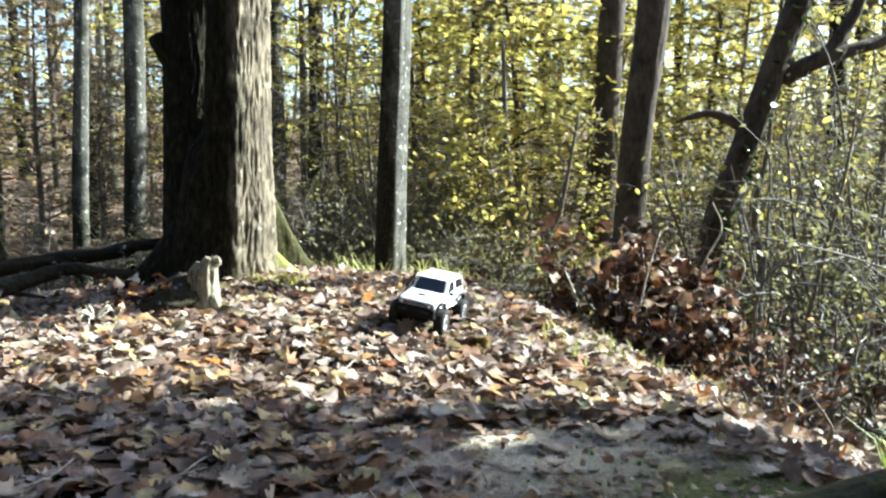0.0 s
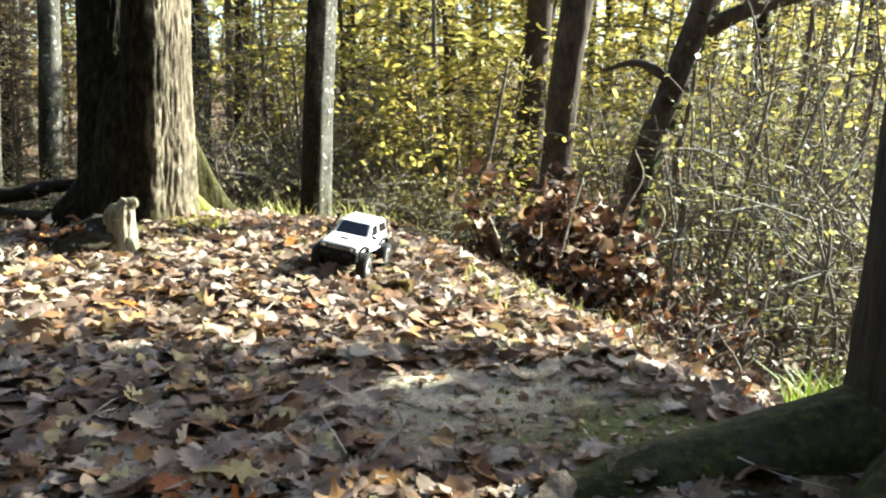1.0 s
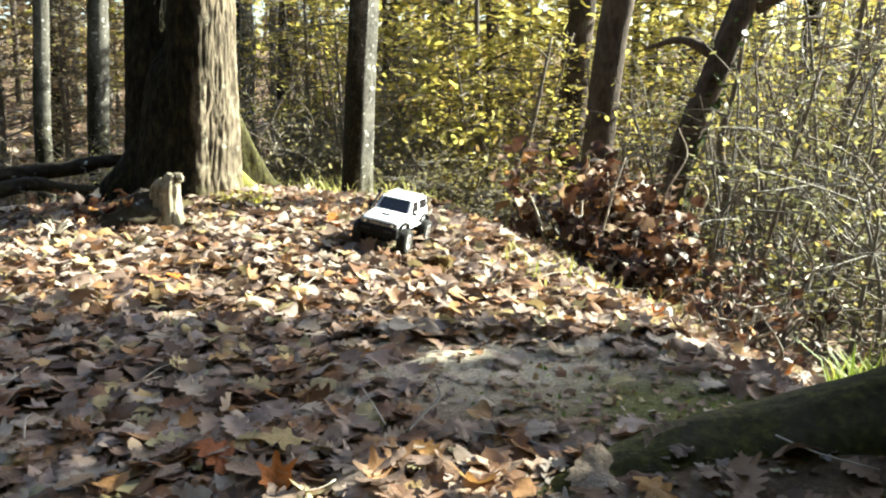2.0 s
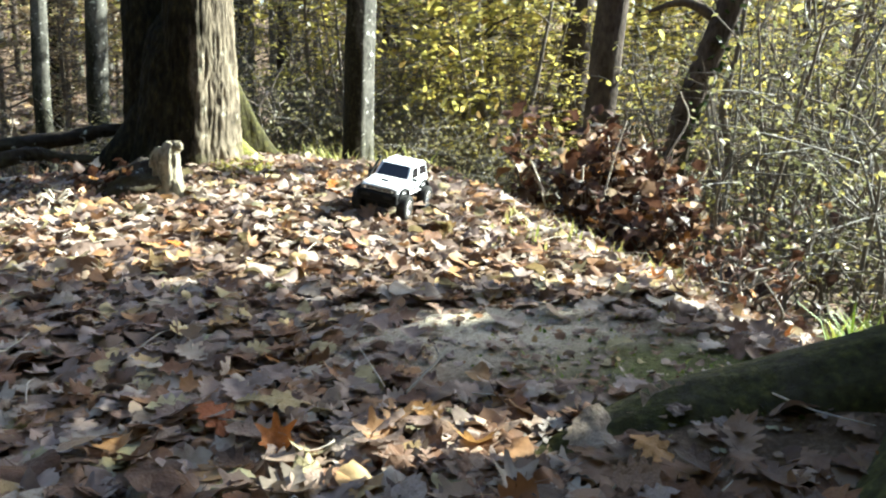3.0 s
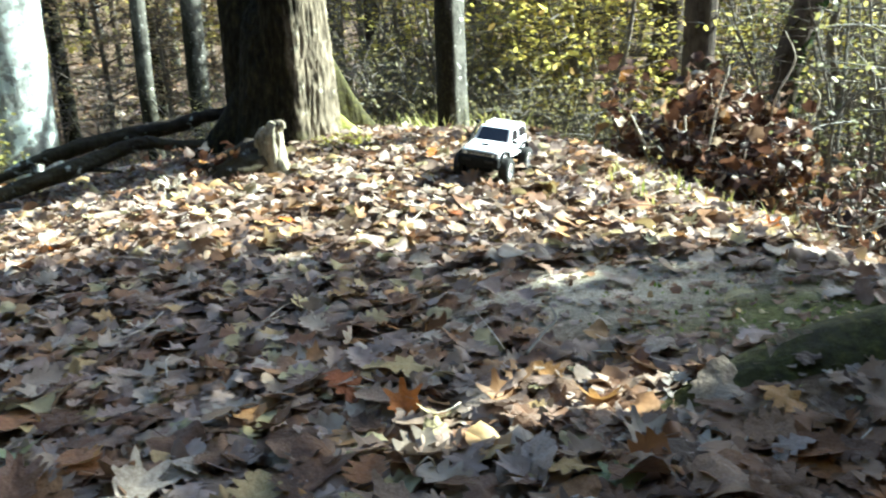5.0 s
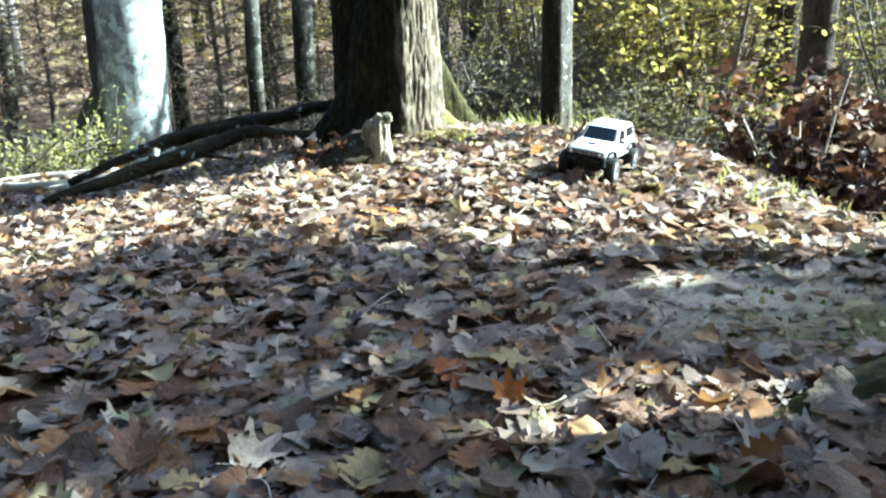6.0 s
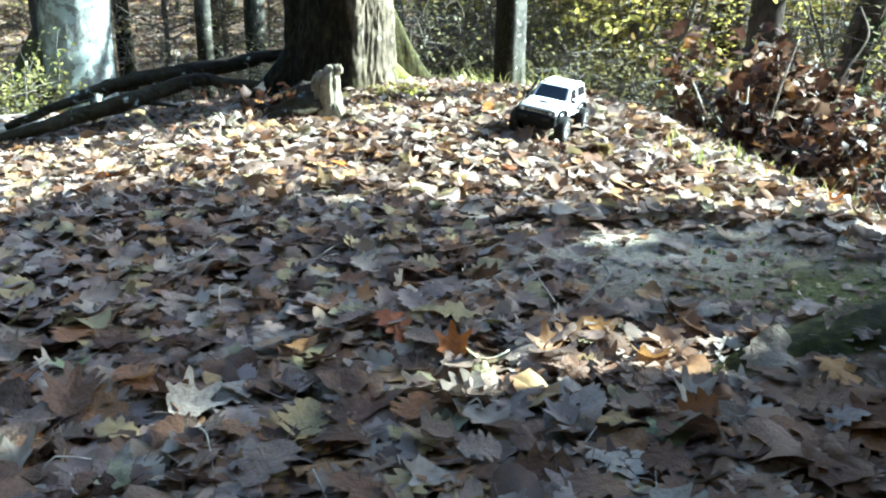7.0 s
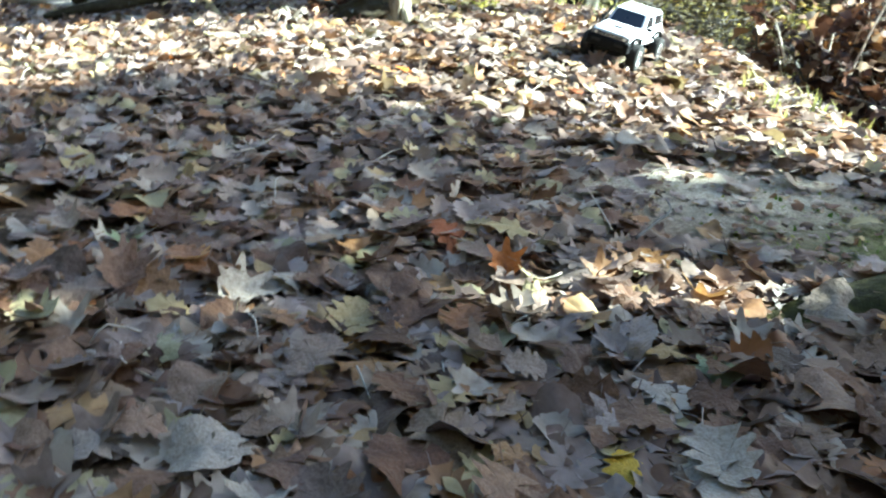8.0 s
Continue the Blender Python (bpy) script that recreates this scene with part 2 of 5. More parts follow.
def ground_z(x, y):
    """Height of the forest floor: a low bank that drops away behind the oak and to the right, and swells round the mossy root."""
    z = -0.036 + 0.040 * math.exp(-((x + 0.78) ** 2 + (y - 3.80) ** 2) / 0.22) + 0.042 * math.exp(-((x + 0.2) ** 2 + (y - 2.95) ** 2) / 0.30)
    right = max(0.0, 0.946 * (x - 0.36) + 0.25 * (y - 2.9))
    z -= 0.62 * (1 - math.exp(-right * right / (right + 0.1)))
    back = max(0.0, (y - 4.0) + 0.10 * (x + 0.5))
    z -= 0.60 * (1 - math.exp(-0.40 * back))
    z -= 0.45 * (1 - math.exp(-0.35 * max(0.0, -x - 1.1)))
    off = y - (1.13 + 0.13 * x)
    z += 0.085 * smooth(0.15, 0.85, x) * (1 - smooth(1.0, 1.5, x)) * math.exp(-(off / (0.10 if off > 0 else 0.22)) ** 2)
    far = math.hypot(x, y)
    z = max(z, -0.85)
    z += 0.012 * noise.noise((x * 1.7, y * 1.7, 0.3)) + 0.007 * noise.noise((x * 6, y * 6, 2.3))
    if far > 7:
        z += 0.10 * smooth(7, 12, far) * noise.noise((x * 0.4, y * 0.4, 5.0)) + 3.2 * smooth(14, 65, far)
    return z


def mesh_of(name, verts, tris, material, soft=True):
    me = bpy.data.meshes.new(name)
    v = np.asarray(verts, dtype=np.float32).reshape(-1, 3)
    f = np.asarray(tris, dtype=np.int32).reshape(-1, 3)
    me.vertices.add(len(v))
    me.vertices.foreach_set("co", v.ravel())
    me.loops.add(f.size)
    me.loops.foreach_set("vertex_index", f.ravel())
    me.polygons.add(len(f))
    me.polygons.foreach_set("loop_start", np.arange(len(f), dtype=np.int32) * 3)
    me.polygons.foreach_set("use_smooth", np.full(len(f), soft))
    me.update(calc_edges=True)
    me.materials.append(material)
    return me


def child(ob, parent, label=""):
    ob.parent = parent
    return tagged(ob, label)


def part(name, bm, material, parent, label=""):
    """Links a bmesh as one mesh object under a thing or a part."""
    me = bpy.data.meshes.new(name)
    bm.to_mesh(me)
    bm.free()
    me.materials.append(material)
    ob = new(name, me)
    return child(ob, parent, label) if parent else ob


class Shape:
    """Triangles gathered into one mesh."""

    def __init__(self):
        self.v, self.f, self.n = [], [], 0

    def put(self, verts, tris):
        self.v.append(np.asarray(verts, dtype=np.float64).reshape(-1, 3))
        self.f.append(np.asarray(tris, dtype=np.int64).reshape(-1, 3) + self.n)
        self.n += len(self.v[-1])

    def mesh(self, name, material, soft=True):
        return mesh_of(name, np.concatenate(self.v), np.concatenate(self.f), material, soft)

    def ob(self, name, material, parent=None, label="", soft=True):
        o = new(name, self.mesh(name, material, soft))
        return child(o, parent, label) if parent else o


def spline(points, steps):
    """A smooth line through the points, resampled."""
    p = np.asarray(points, dtype=float)
    q = np.concatenate([[2 * p[0] - p[1]], p, [2 * p[-1] - p[-2]]])
    out = []
    for i in range(len(p) - 1):
        a, b, c, d = q[i:i + 4]
        for k in range(steps):
            t = k / steps
            out.append(0.5 * (2 * b + (c - a) * t + (2 * a - 5 * b + 4 * c - d) * t * t + (3 * b - a - 3 * c + d) * t ** 3))
    out.append(p[-1])
    return np.array(out)


def tube(shape, points, radii, segs=8, steps=4, ridge=0.0, freq=9.0, along=2.0, flare=None, seed=0.0):
    """A limb along points with the radii, with bark ridges; flare(height along, angle) scales the radius."""
    line = spline(points, steps)
    rad = np.interp(np.linspace(0, 1, len(line)), np.linspace(0, 1, len(radii)), radii)
    tang = np.gradient(line, axis=0)
    tang /= np.linalg.norm(tang, axis=1)[:, None] + 1e-9
    ref = np.array([1.0, 0.0, 0.0]) if abs(tang[0][0]) < 0.8 else np.array([0.0, 1.0, 0.0])
    verts = []
    for c, r, t in zip(line, rad, tang):
        u = np.cross(ref, t)
        u /= np.linalg.norm(u) + 1e-9
        w = np.cross(t, u)
        for k in range(segs):
            a = 2 * math.pi * k / segs
            rr = r * (flare(c, a) if flare else 1.0)
            if ridge:
                d = (math.cos(a) * u + math.sin(a) * w)
                p = c + d * r
                n1 = noise.noise((d[0] * freq * 0.5 + seed, d[1] * freq * 0.5, p[2] * along + d[2] * freq * 0.5))
                n2 = noise.noise((d[0] * freq * 1.6 + seed, d[1] * freq * 1.6, p[2] * along * 2.6 + 7))
                rr += ridge * (1.0 - 2.2 * abs(n1)) + ridge * 0.5 * n2
            verts.append(c + rr * (math.cos(a) * u + math.sin(a) * w))
    n = len(line)
    tris = []
    for i in range(n - 1):
        for k in range(segs):
            a, b = i * segs + k, i * segs + (k + 1) % segs
            tris += [(a, b, b + segs), (a, b + segs, a + segs)]
    verts += [line[0], line[-1]]
    for k in range(segs):
        tris += [(n * segs, (k + 1) % segs, k), (n * segs + 1, (n - 1) * segs + k, (n - 1) * segs + (k + 1) % segs)]
    shape.put(verts, tris)


# ---- leaf forms: outline radius by angle, stem at -y ----
def outline(kind, n):
    a = np.linspace(-math.pi / 2, 1.5 * math.pi, n, endpoint=False) + math.pi / n
    up = np.sin(a)
    if kind == "maple":
        r = np.full(n, 0.30)
        for where, length, width in ((0, 0.56, 0.40), (54, 0.50, 0.40), (-54, 0.50, 0.40), (112, 0.37, 0.36), (-112, 0.37, 0.36)):
            d = np.angle(np.exp(1j * (a - math.pi / 2 - radians(where))))
            r = np.maximum(r, length * np.exp(-(d / width) ** 2) * (1 + 0.06 * np.cos(d * 15)))
        x, y = r * np.cos(a), r * np.sin(a)
    elif kind == "oak":
        t = np.arange(n) / n
        u = np.where(t < 0.5, 2 * t, 2 - 2 * t)
        w = 0.31 * np.sin(math.pi * u ** 0.8) ** 0.75 * (1 + 0.29 * np.cos(2 * math.pi * 4.6 * u + 0.9)) + 0.012
        x, y = np.where(t < 0.5, w, -w), u - 0.5
    elif kind == "poplar":
        r = 0.5 + 0.035 * np.cos(13 * a)
        x, y = 0.95 * r * np.cos(a) * (1.0 - 0.30 * up), r * np.sin(a)
    else:
        x, y = 0.27 * np.cos(a) * (1 - 0.15 * up), 0.5 * np.sin(a)
    return np.stack([x, y, np.zeros(n)], 1)


def leaf_form(kind, n, bend, wave, seed, stem=True, rings=2):
    """One leaf 1 long, curled: rings round the midrib, and a thin stem."""
    r = np.random.default_rng(seed)
    o = outline(kind, n) * (1 + 0.035 * r.normal(0, 1, n))[:, None]
    levels = [0.5, 1.0] if rings == 2 else [1.0]
    v = [np.zeros((1, 3))] + [o * s for s in levels]
    v = np.concatenate(v)
    f = [(0, 1 + k, 1 + (k + 1) % n) for k in range(n)]
    if rings == 2:
        for k in range(n):
            a, b = 1 + k, 1 + (k + 1) % n
            f += [(a, a + n, b + n), (a, b + n, b)]
    rad = np.hypot(v[:, 0], v[:, 1])
    ang = np.arctan2(v[:, 1], v[:, 0])
    b1, b2 = r.normal(0, bend, 2)
    if rings == 2:
        v[:, 2] = 0.0
    v[:, 2] = b1 * v[:, 0] ** 2 + b2 * v[:, 1] ** 2 + wave * rad * np.sin(ang * r.integers(2, 4) + r.uniform(0, 6)) + 0.12 * np.abs(v[:, 0]) * r.uniform(-1, 1.5)
    if stem:
        k = len(v)
        base = v[1 + (rings - 1) * n] * 0.9
        tip = base + np.array([r.uniform(-0.15, 0.15), -0.26, r.uniform(0.0, 0.10)])
        w = 0.009
        v = np.concatenate([v, [base + (w, 0, 0), base - (w, 0, 0), tip + (w, 0, 0), tip - (w, 0, 0), base + (0, 0, w), tip + (0, 0, w)]])
        f += [(k, k + 2, k + 4), (k + 4, k + 2, k + 5), (k + 1, k + 4, k + 3), (k + 4, k + 5, k + 3)]
    return v, np.array(f)


def scatter(shape, forms, places, sizes, normals_tilt):
    """Puts leaves at the places: forms chosen by chance, tilted by about normals_tilt degrees."""
    count = len(places)
    pick = rng.integers(0, len(forms), count)
    tilt = np.radians(rng.normal(0, 1, count) * normals_tilt)
    about = rng.uniform(0, 2 * math.pi, count)
    turn = rng.uniform(0, 2 * math.pi, count)
    for k in range(len(forms)):
        idx = np.nonzero(pick == k)[0]
        if not len(idx):
            continue
        v, f = forms[k]
        c, s = np.cos(turn[idx]), np.sin(turn[idx])
        x = v[None, :, 0] * c[:, None] - v[None, :, 1] * s[:, None]
        y = v[None, :, 0] * s[:, None] + v[None, :, 1] * c[:, None]
        z = np.broadcast_to(v[None, :, 2], x.shape)
        ax, ay = np.cos(about[idx])[:, None], np.sin(about[idx])[:, None]
        ct, st = np.cos(tilt[idx])[:, None], np.sin(tilt[idx])[:, None]
        along, side = x * ax + y * ay, -x * ay + y * ax
        side, z = side * ct - z * st, side * st + z * ct
        x, y = along * ax - side * ay, along * ay + side * ax
        p = np.stack([x, y, z], 2) * np.asarray(sizes)[idx][:, None, None] + np.asarray(places)[idx][:, None, :]
        m = len(v)
        ff = f[None] + (np.arange(len(idx)) * m)[:, None, None]
        shape.put(p.reshape(-1, 3), ff.reshape(-1, 3))


NEAR_FORMS = [leaf_form(k, n, b, w, i) for i, (k, n, b, w) in enumerate([("maple", 48, 0.45, 0.12), ("oak", 50, 0.5, 0.14), ("oak", 50, 0.75, 0.20), ("oak", 50, 0.3, 0.10), ("oak", 50, 0.8, 0.20), ("oak", 50, 0.35, 0.10),
                                                                         ("oak", 50, 0.5, 0.10), ("oak", 50, 0.55, 0.18), ("oak", 50, 0.6, 0.16), ("poplar", 28, 0.5, 0.14)])]
FAR_FORMS = [leaf_form(k, n, 0.6, w, i + 50, False, 1) for i, (k, n, w) in enumerate([("maple", 20, 0.15), ("oak", 18, 0.18), ("poplar", 9, 0.14), ("maple", 20, 0.25), ("oak", 18, 0.1)])]
SPRAY_FORMS = [leaf_form("oval", 6, 0.4, 0.05, i + 80, False, 1) for i in range(4)]
FAR_SPRAY = [leaf_form("oval", 4, 0.3, 0.05, i + 70, False, 1) for i in range(3)]
WITHERED = [leaf_form(k, 14, 0.9, 0.25, i + 90, True, 1) for i, k in enumerate(("oak", "maple", "oak", "maple", "oak"))]


def thing(name, at, label, category, group=""):
    e = new(name)
    e.empty_display_size = 0.1
    e.location = at
    return tagged(e, label, category, group)


def spray_points(start, way, length, count, spread, droop=0.15):
    """A side branch with leaves lying along it in a loose layer: the branch line and the leaf places."""
    way = np.asarray(way, float) / np.linalg.norm(way)
    side = np.cross(way, (0, 0, 1.0))
    side /= np.linalg.norm(side) + 1e-9
    t = np.linspace(0, 1, 5)
    line = np.asarray(start) + np.outer(t * length, way) + np.outer(0.06 * length * np.sin(t * 5 + rng.uniform(0, 6)), side)
    line[:, 2] -= droop * length * t * t
    u = rng.beta(1.6, 1.1, count)
    pos = np.stack([np.interp(u, t, line[:, k]) for k in range(3)], 1)
    pos += side * (rng.normal(0, 1, count) * spread * (0.35 + u))[:, None]
    pos[:, 2] += rng.normal(0, 0.035, count) - np.abs(rng.normal(0, 0.02, count))
    return line, pos

# ---- ground: one sheet, fine near the bank and coarse towards the horizon ----
def build_ground():
    def lines(lo, hi, far_lo, far_hi, fine):
        mid = list(np.arange(lo, hi, fine))
        out, step = [], fine
        p = hi
        while p < far_hi:
            out.append(p)
            step *= 1.16
            p += step
        out.append(far_hi)
        back, step, p = [], fine, lo
        while p > far_lo:
            step *= 1.16
            p -= step
            back.append(max(p, far_lo))
        return back[::-1] + mid + out
    xs = lines(-2.6, 1.9, -400, 400, 0.045)
    ys = lines(0.3, 4.8, -400, 400, 0.045)
    verts = [(x, y, ground_z(x, y)) for y in ys for x in xs]
    w = len(xs)
    tris = []
    for j in range(len(ys) - 1):
        for i in range(w - 1):
            a = j * w + i
            tris += [(a, a + 1, a + 1 + w), (a, a + 1 + w, a + w)]
    g = new("ground", mesh_of("ground", verts, tris, M_GROUND))
    return tagged(g, "brown woodland soil with a bare sandy patch and moss", "ground", kind="structure")


build_ground()


# ---- trees ----
def crown_of(parent, line, start, limbs, leaves, size, material, seed, height, spread, limb_r=0.05):
    """Limbs that fork off the trunk, and a crown of single leaves in loose sprays round them."""
    r = np.random.default_rng(seed)
    crown = Shape()
    for k in range(limbs):
        a = 2 * math.pi * (k / limbs) + r.uniform(-0.5, 0.5)
        z0 = start + (height - start) * (k + 0.3) / limbs * 0.8
        reach = spread * r.uniform(0.6, 1.1)
        axis = np.array([np.interp(z0 - 0.1, [p[2] for p in line], [p[i] for p in line]) for i in (0, 1)] + [0.0])
        tip = axis + (math.cos(a) * reach, math.sin(a) * reach, z0 + r.uniform(0.4, 1.6))
        limb = Shape()
        mid = axis + (math.cos(a) * reach * 0.45, math.sin(a) * reach * 0.45, z0 + r.uniform(0.2, 0.7))
        tube(limb, [axis + (0, 0, z0 - 0.1), mid, tip], [limb_r, limb_r * 0.6, 0.012], 6, 4)
        for j in range(5):
            q = mid + (tip - mid) * (j / 5)
            way = np.array([math.cos(a + r.uniform(-1.4, 1.4)), math.sin(a + r.uniform(-1.4, 1.4)), r.uniform(-0.1, 0.5)])
            line, pos = spray_points(q, way, r.uniform(0.5, 1.2), max(4, leaves // (limbs * 5)), 0.22)
            tube(limb, line, [limb_r * 0.25, 0.004], 4, 2)
            scatter(crown, SPRAY_FORMS, pos, r.uniform(0.7, 1.2, len(pos)) * size, 40)
        limb.ob("limb", M_TWIG, parent)
    crown.ob("crown", material, parent, "loose crown of autumn leaves")


def tree(name, label, base, line, radii, bark, segs, steps, ridge, seed, crown=None, flare=None, group="", freq=9.0):
    """A tree at its base: trunk along line (relative to the base), limbs and a crown."""
    e = thing(name, (base[0], base[1], base[2]), label, "tree", group)
    t = Shape()
    tube(t, line, radii, segs, steps, ridge, freq, 2.0, flare, seed)
    t.ob("trunk", bark, e)
    if crown:
        crown_of(e, line, *crown)
    return e


def flared(power, lobes, height, seed):
    def f(c, a):
        h = max(0.0, c[2])
        return 1 + power * math.exp(-h / height) * (0.6 + 0.4 * math.cos(lobes * a + seed))
    return f


# the big twin-stemmed oak
oak = thing("oak_tree", (-0.985, 3.82, ground_z(-0.95, 3.82)), "thick twin-stemmed oak with furrowed bark and mossy foot", "tree")
oz = oak.location.z
t = Shape()
def facet(base, where, half, depth):
    """Flattens one side of a stem to a facet, on top of a flare."""
    def f(c, a):
        k = base(c, a)
        d = abs((a - radians(where) + math.pi) % (2 * math.pi) - math.pi)
        return k * (min(1.07, depth / math.cos(d)) if d < radians(half) else 1.0 + 0.07 * max(0.0, 1 - (d - radians(half)) / 0.5))
    return f


FURROW = dict(ridge=0.008, freq=38, along=9.0)
tube(t, [(0.09, -0.02, -0.15), (0.095, -0.02, 0.3), (0.097, -0.02, 0.6), (0.113, -0.02, 1.05), (0.13, -0.015, 1.5)], [0.15, 0.142, 0.135, 0.124, 0.12], 150, 36, flare=facet(flared(0.34, 5, 0.15, 1.0), 48, 40, 0.86), seed=3.0, **FURROW)
tube(t, [(0.13, -0.015, 1.42), (0.16, 0.0, 2.5), (0.35, 0.1, 4.5), (0.4, 0.1, 8.0)], [0.12, 0.115, 0.10, 0.05], 32, 8, 0.008, 16)
tube(t, [(-0.10, 0.14, -0.15), (-0.11, 0.15, 0.3), (-0.125, 0.18, 0.6), (-0.155, 0.25, 1.05), (-0.185, 0.29, 1.5)], [0.165, 0.158, 0.145, 0.125, 0.118], 150, 36, flare=flared(0.45, 4, 0.20, 2.6), seed=8.0, **FURROW)
tube(t, [(-0.18, 0.288, 1.42), (-0.26, 0.36, 2.5), (-0.5, 0.5, 4.5), (-0.7, 0.6, 7.5)], [0.118, 0.115, 0.09, 0.05], 32, 8, 0.008, 16)
tube(t, [(-0.01, 0.03, -0.15), (-0.01, 0.03, 0.35), (-0.01, 0.06, 0.55), (-0.01, 0.10, 0.70)], [0.20, 0.15, 0.12, 0.03], 110, 30, flare=flared(0.3, 6, 0.12, 0.4), seed=5.0, **FURROW)
tube(t, [(-0.20, 0.2, 0.92), (-0.275, 0.19, 1.02), (-0.30, 0.19, 1.07)], [0.05, 0.042, 0.034], 24, 6, 0.006, 14)
t.ob("trunk", M_OAK, oak, "furrowed oak bark with shade painted on one side")
def buttress(name, parent, at, ang, high, reach, thick, material, label, dip, seed, curve=1.8):
    """A fin-shaped root flare: tall at the trunk, sweeping down and out in a hollow curve, thin across."""
    sh = Shape()
    d, n = np.array([math.cos(ang), math.sin(ang), 0]), np.array([-math.sin(ang), math.cos(ang), 0])
    rows, cols = 22, 11
    v = []
    for i in range(rows):
        u = i / (rows - 1)
        out = reach * u
        top = dip + (high - dip) * (1 - u) ** curve + 0.006
        half = thick * (1 - 0.55 * u)
        for k in range(cols):
            w = 2 * k / (cols - 1) - 1
            z = dip - 0.08 + (top - dip + 0.08) * (1 - abs(w) ** 2.6)
            spread = half * w * (1 + 0.5 * (1 - (z - dip) / max(high - dip, 0.01)))
            lump = 0.012 * noise.noise((out * 14 + seed, z * 10, w * 2)) + 0.006 * noise.noise((out * 40, z * 22 + seed, w * 5))
            v.append(np.array(at) + d * (out + 0.5 * lump) + n * (spread + lump) + (0, 0, z))
    f = []
    for i in range(rows - 1):
        for k in range(cols - 1):
            a = i * cols + k
            f += [(a, a + cols, a + cols + 1), (a, a + cols + 1, a + 1)]
    sh.put(v, f)
    return sh.ob(name, material, parent, label)


for ang, high, reach, thick, off in ((0.24, 0.60, 0.36, 0.050, (0.13, 0.17)), (3.35, 0.46, 0.50, 0.11, (-0.10, 0.04)), (2.75, 0.66, 0.52, 0.12, (-0.10, 0.14)), (4.05, 0.22, 0.36, 0.10, (-0.06, 0.0)), (4.75, 0.12, 0.26, 0.08, (0.02, -0.04))):
    tip_x, tip_y = off[0] + reach * math.cos(ang) - 0.985, off[1] + reach * math.sin(ang) + 3.82
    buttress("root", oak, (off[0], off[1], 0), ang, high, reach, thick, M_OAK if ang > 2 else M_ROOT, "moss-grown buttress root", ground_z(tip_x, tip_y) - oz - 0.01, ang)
for ang, high, reach, thick, off in ((0.02, 0.26, 0.25, 0.055, (0.16, 0.02)), (-0.45, 0.13, 0.22, 0.05, (0.16, -0.04))):
    buttress("root", oak, (off[0], off[1], 0), ang, high, reach, thick, M_BRIGHTMOSS, "root flare under bright yellow-green moss", ground_z(-0.6, 3.72) - oz - 0.01, ang + 3)
crown_of(oak, [(0.16, 0, 2.5), (0.35, 0.1, 4.5), (0.4, 0.1, 8.0)], 2.6, 6, 700, 0.10, M_YELLOW, 5, 7.0, 2.6, 0.06)

# the slender tree, two on the right, the two grey ones and the pale beech on the left
def crown_spec(start, limbs, leaves, size, material, seed, height, spread):
    return (start, limbs, leaves, size, material, seed, height, spread)


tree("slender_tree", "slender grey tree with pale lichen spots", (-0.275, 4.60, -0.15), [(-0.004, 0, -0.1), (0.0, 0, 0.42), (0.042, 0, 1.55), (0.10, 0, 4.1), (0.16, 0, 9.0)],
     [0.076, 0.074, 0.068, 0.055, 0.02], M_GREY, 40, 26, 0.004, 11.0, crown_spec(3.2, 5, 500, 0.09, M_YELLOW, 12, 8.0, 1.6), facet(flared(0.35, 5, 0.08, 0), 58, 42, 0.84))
tree("brown_tree", "brown-barked tree rising behind the dry leaf pile", (1.145, 5.4, -0.75), [(-0.02, 0, -0.1), (0.0, 0, 0.7), (0.05, 0, 1.5), (0.125, 0, 2.2), (0.35, 0.1, 5.0), (0.6, 0.2, 9.0)],
     [0.10, 0.092, 0.09, 0.095, 0.08, 0.03], M_BROWNBARK, 44, 24, 0.005, 21.0, crown_spec(3.4, 5, 500, 0.09, M_YELLOW, 22, 8.5, 2.0), flared(0.3, 5, 0.1, 1))
tree("ivied_tree", "dark tree behind with withered climbing leaves", (1.22, 6.6, -0.8), [(0, 0, -0.1), (-0.02, 0, 1.0), (0.02, 0, 2.2), (0.1, 0, 5.0), (0.1, 0, 9.0)],
     [0.10, 0.095, 0.09, 0.07, 0.03], M_BROWNBARK, 24, 10, 0.006, 25.0, crown_spec(3.4, 5, 400, 0.09, M_RUST, 23, 8.5, 1.8))
lean = tree("leaning_tree", "dark leaning tree with forked limbs and ivy", (1.30, 4.4, -0.42), [(-0.02, 0, -0.1), (0.03, 0, 0.2), (0.075, 0, 0.6), (0.215, 0, 1.02), (0.445, 0, 1.71), (0.75, 0.05, 2.6), (1.6, 0.2, 5.0), (2.0, 0.3, 7.5)],
            [0.085, 0.066, 0.062, 0.062, 0.058, 0.05, 0.04, 0.02], M_BROWNBARK, 32, 12, 0.004, 31.0, crown_spec(4.2, 3, 160, 0.08, M_GREEN, 33, 6.5, 1.2), flared(0.3, 4, 0.1, 0))
for pts, rr in (([(0.38, 0, 1.33), (0.55, -0.02, 1.42), (0.72, 0.0, 1.47), (0.95, 0.05, 1.55), (1.4, 0.1, 1.80)], [0.045, 0.04, 0.032, 0.028, 0.015]),
                ([(0.57, -0.02, 1.43), (0.66, 0.0, 1.55), (0.76, 0.02, 1.75), (0.9, 0.1, 2.4)], [0.035, 0.03, 0.028, 0.012]),
                ([(0.22, 0.0, 1.08), (0.05, 0.05, 1.16), (-0.1, 0.15, 1.12)], [0.03, 0.02, 0.006])):
    b = Shape()
    tube(b, pts, rr, 12, 8, 0.003, 12, 3)
    b.ob("branch", M_BROWNBARK, lean)
b = Shape()
zz = rng.uniform(0.25, 1.9, 130)
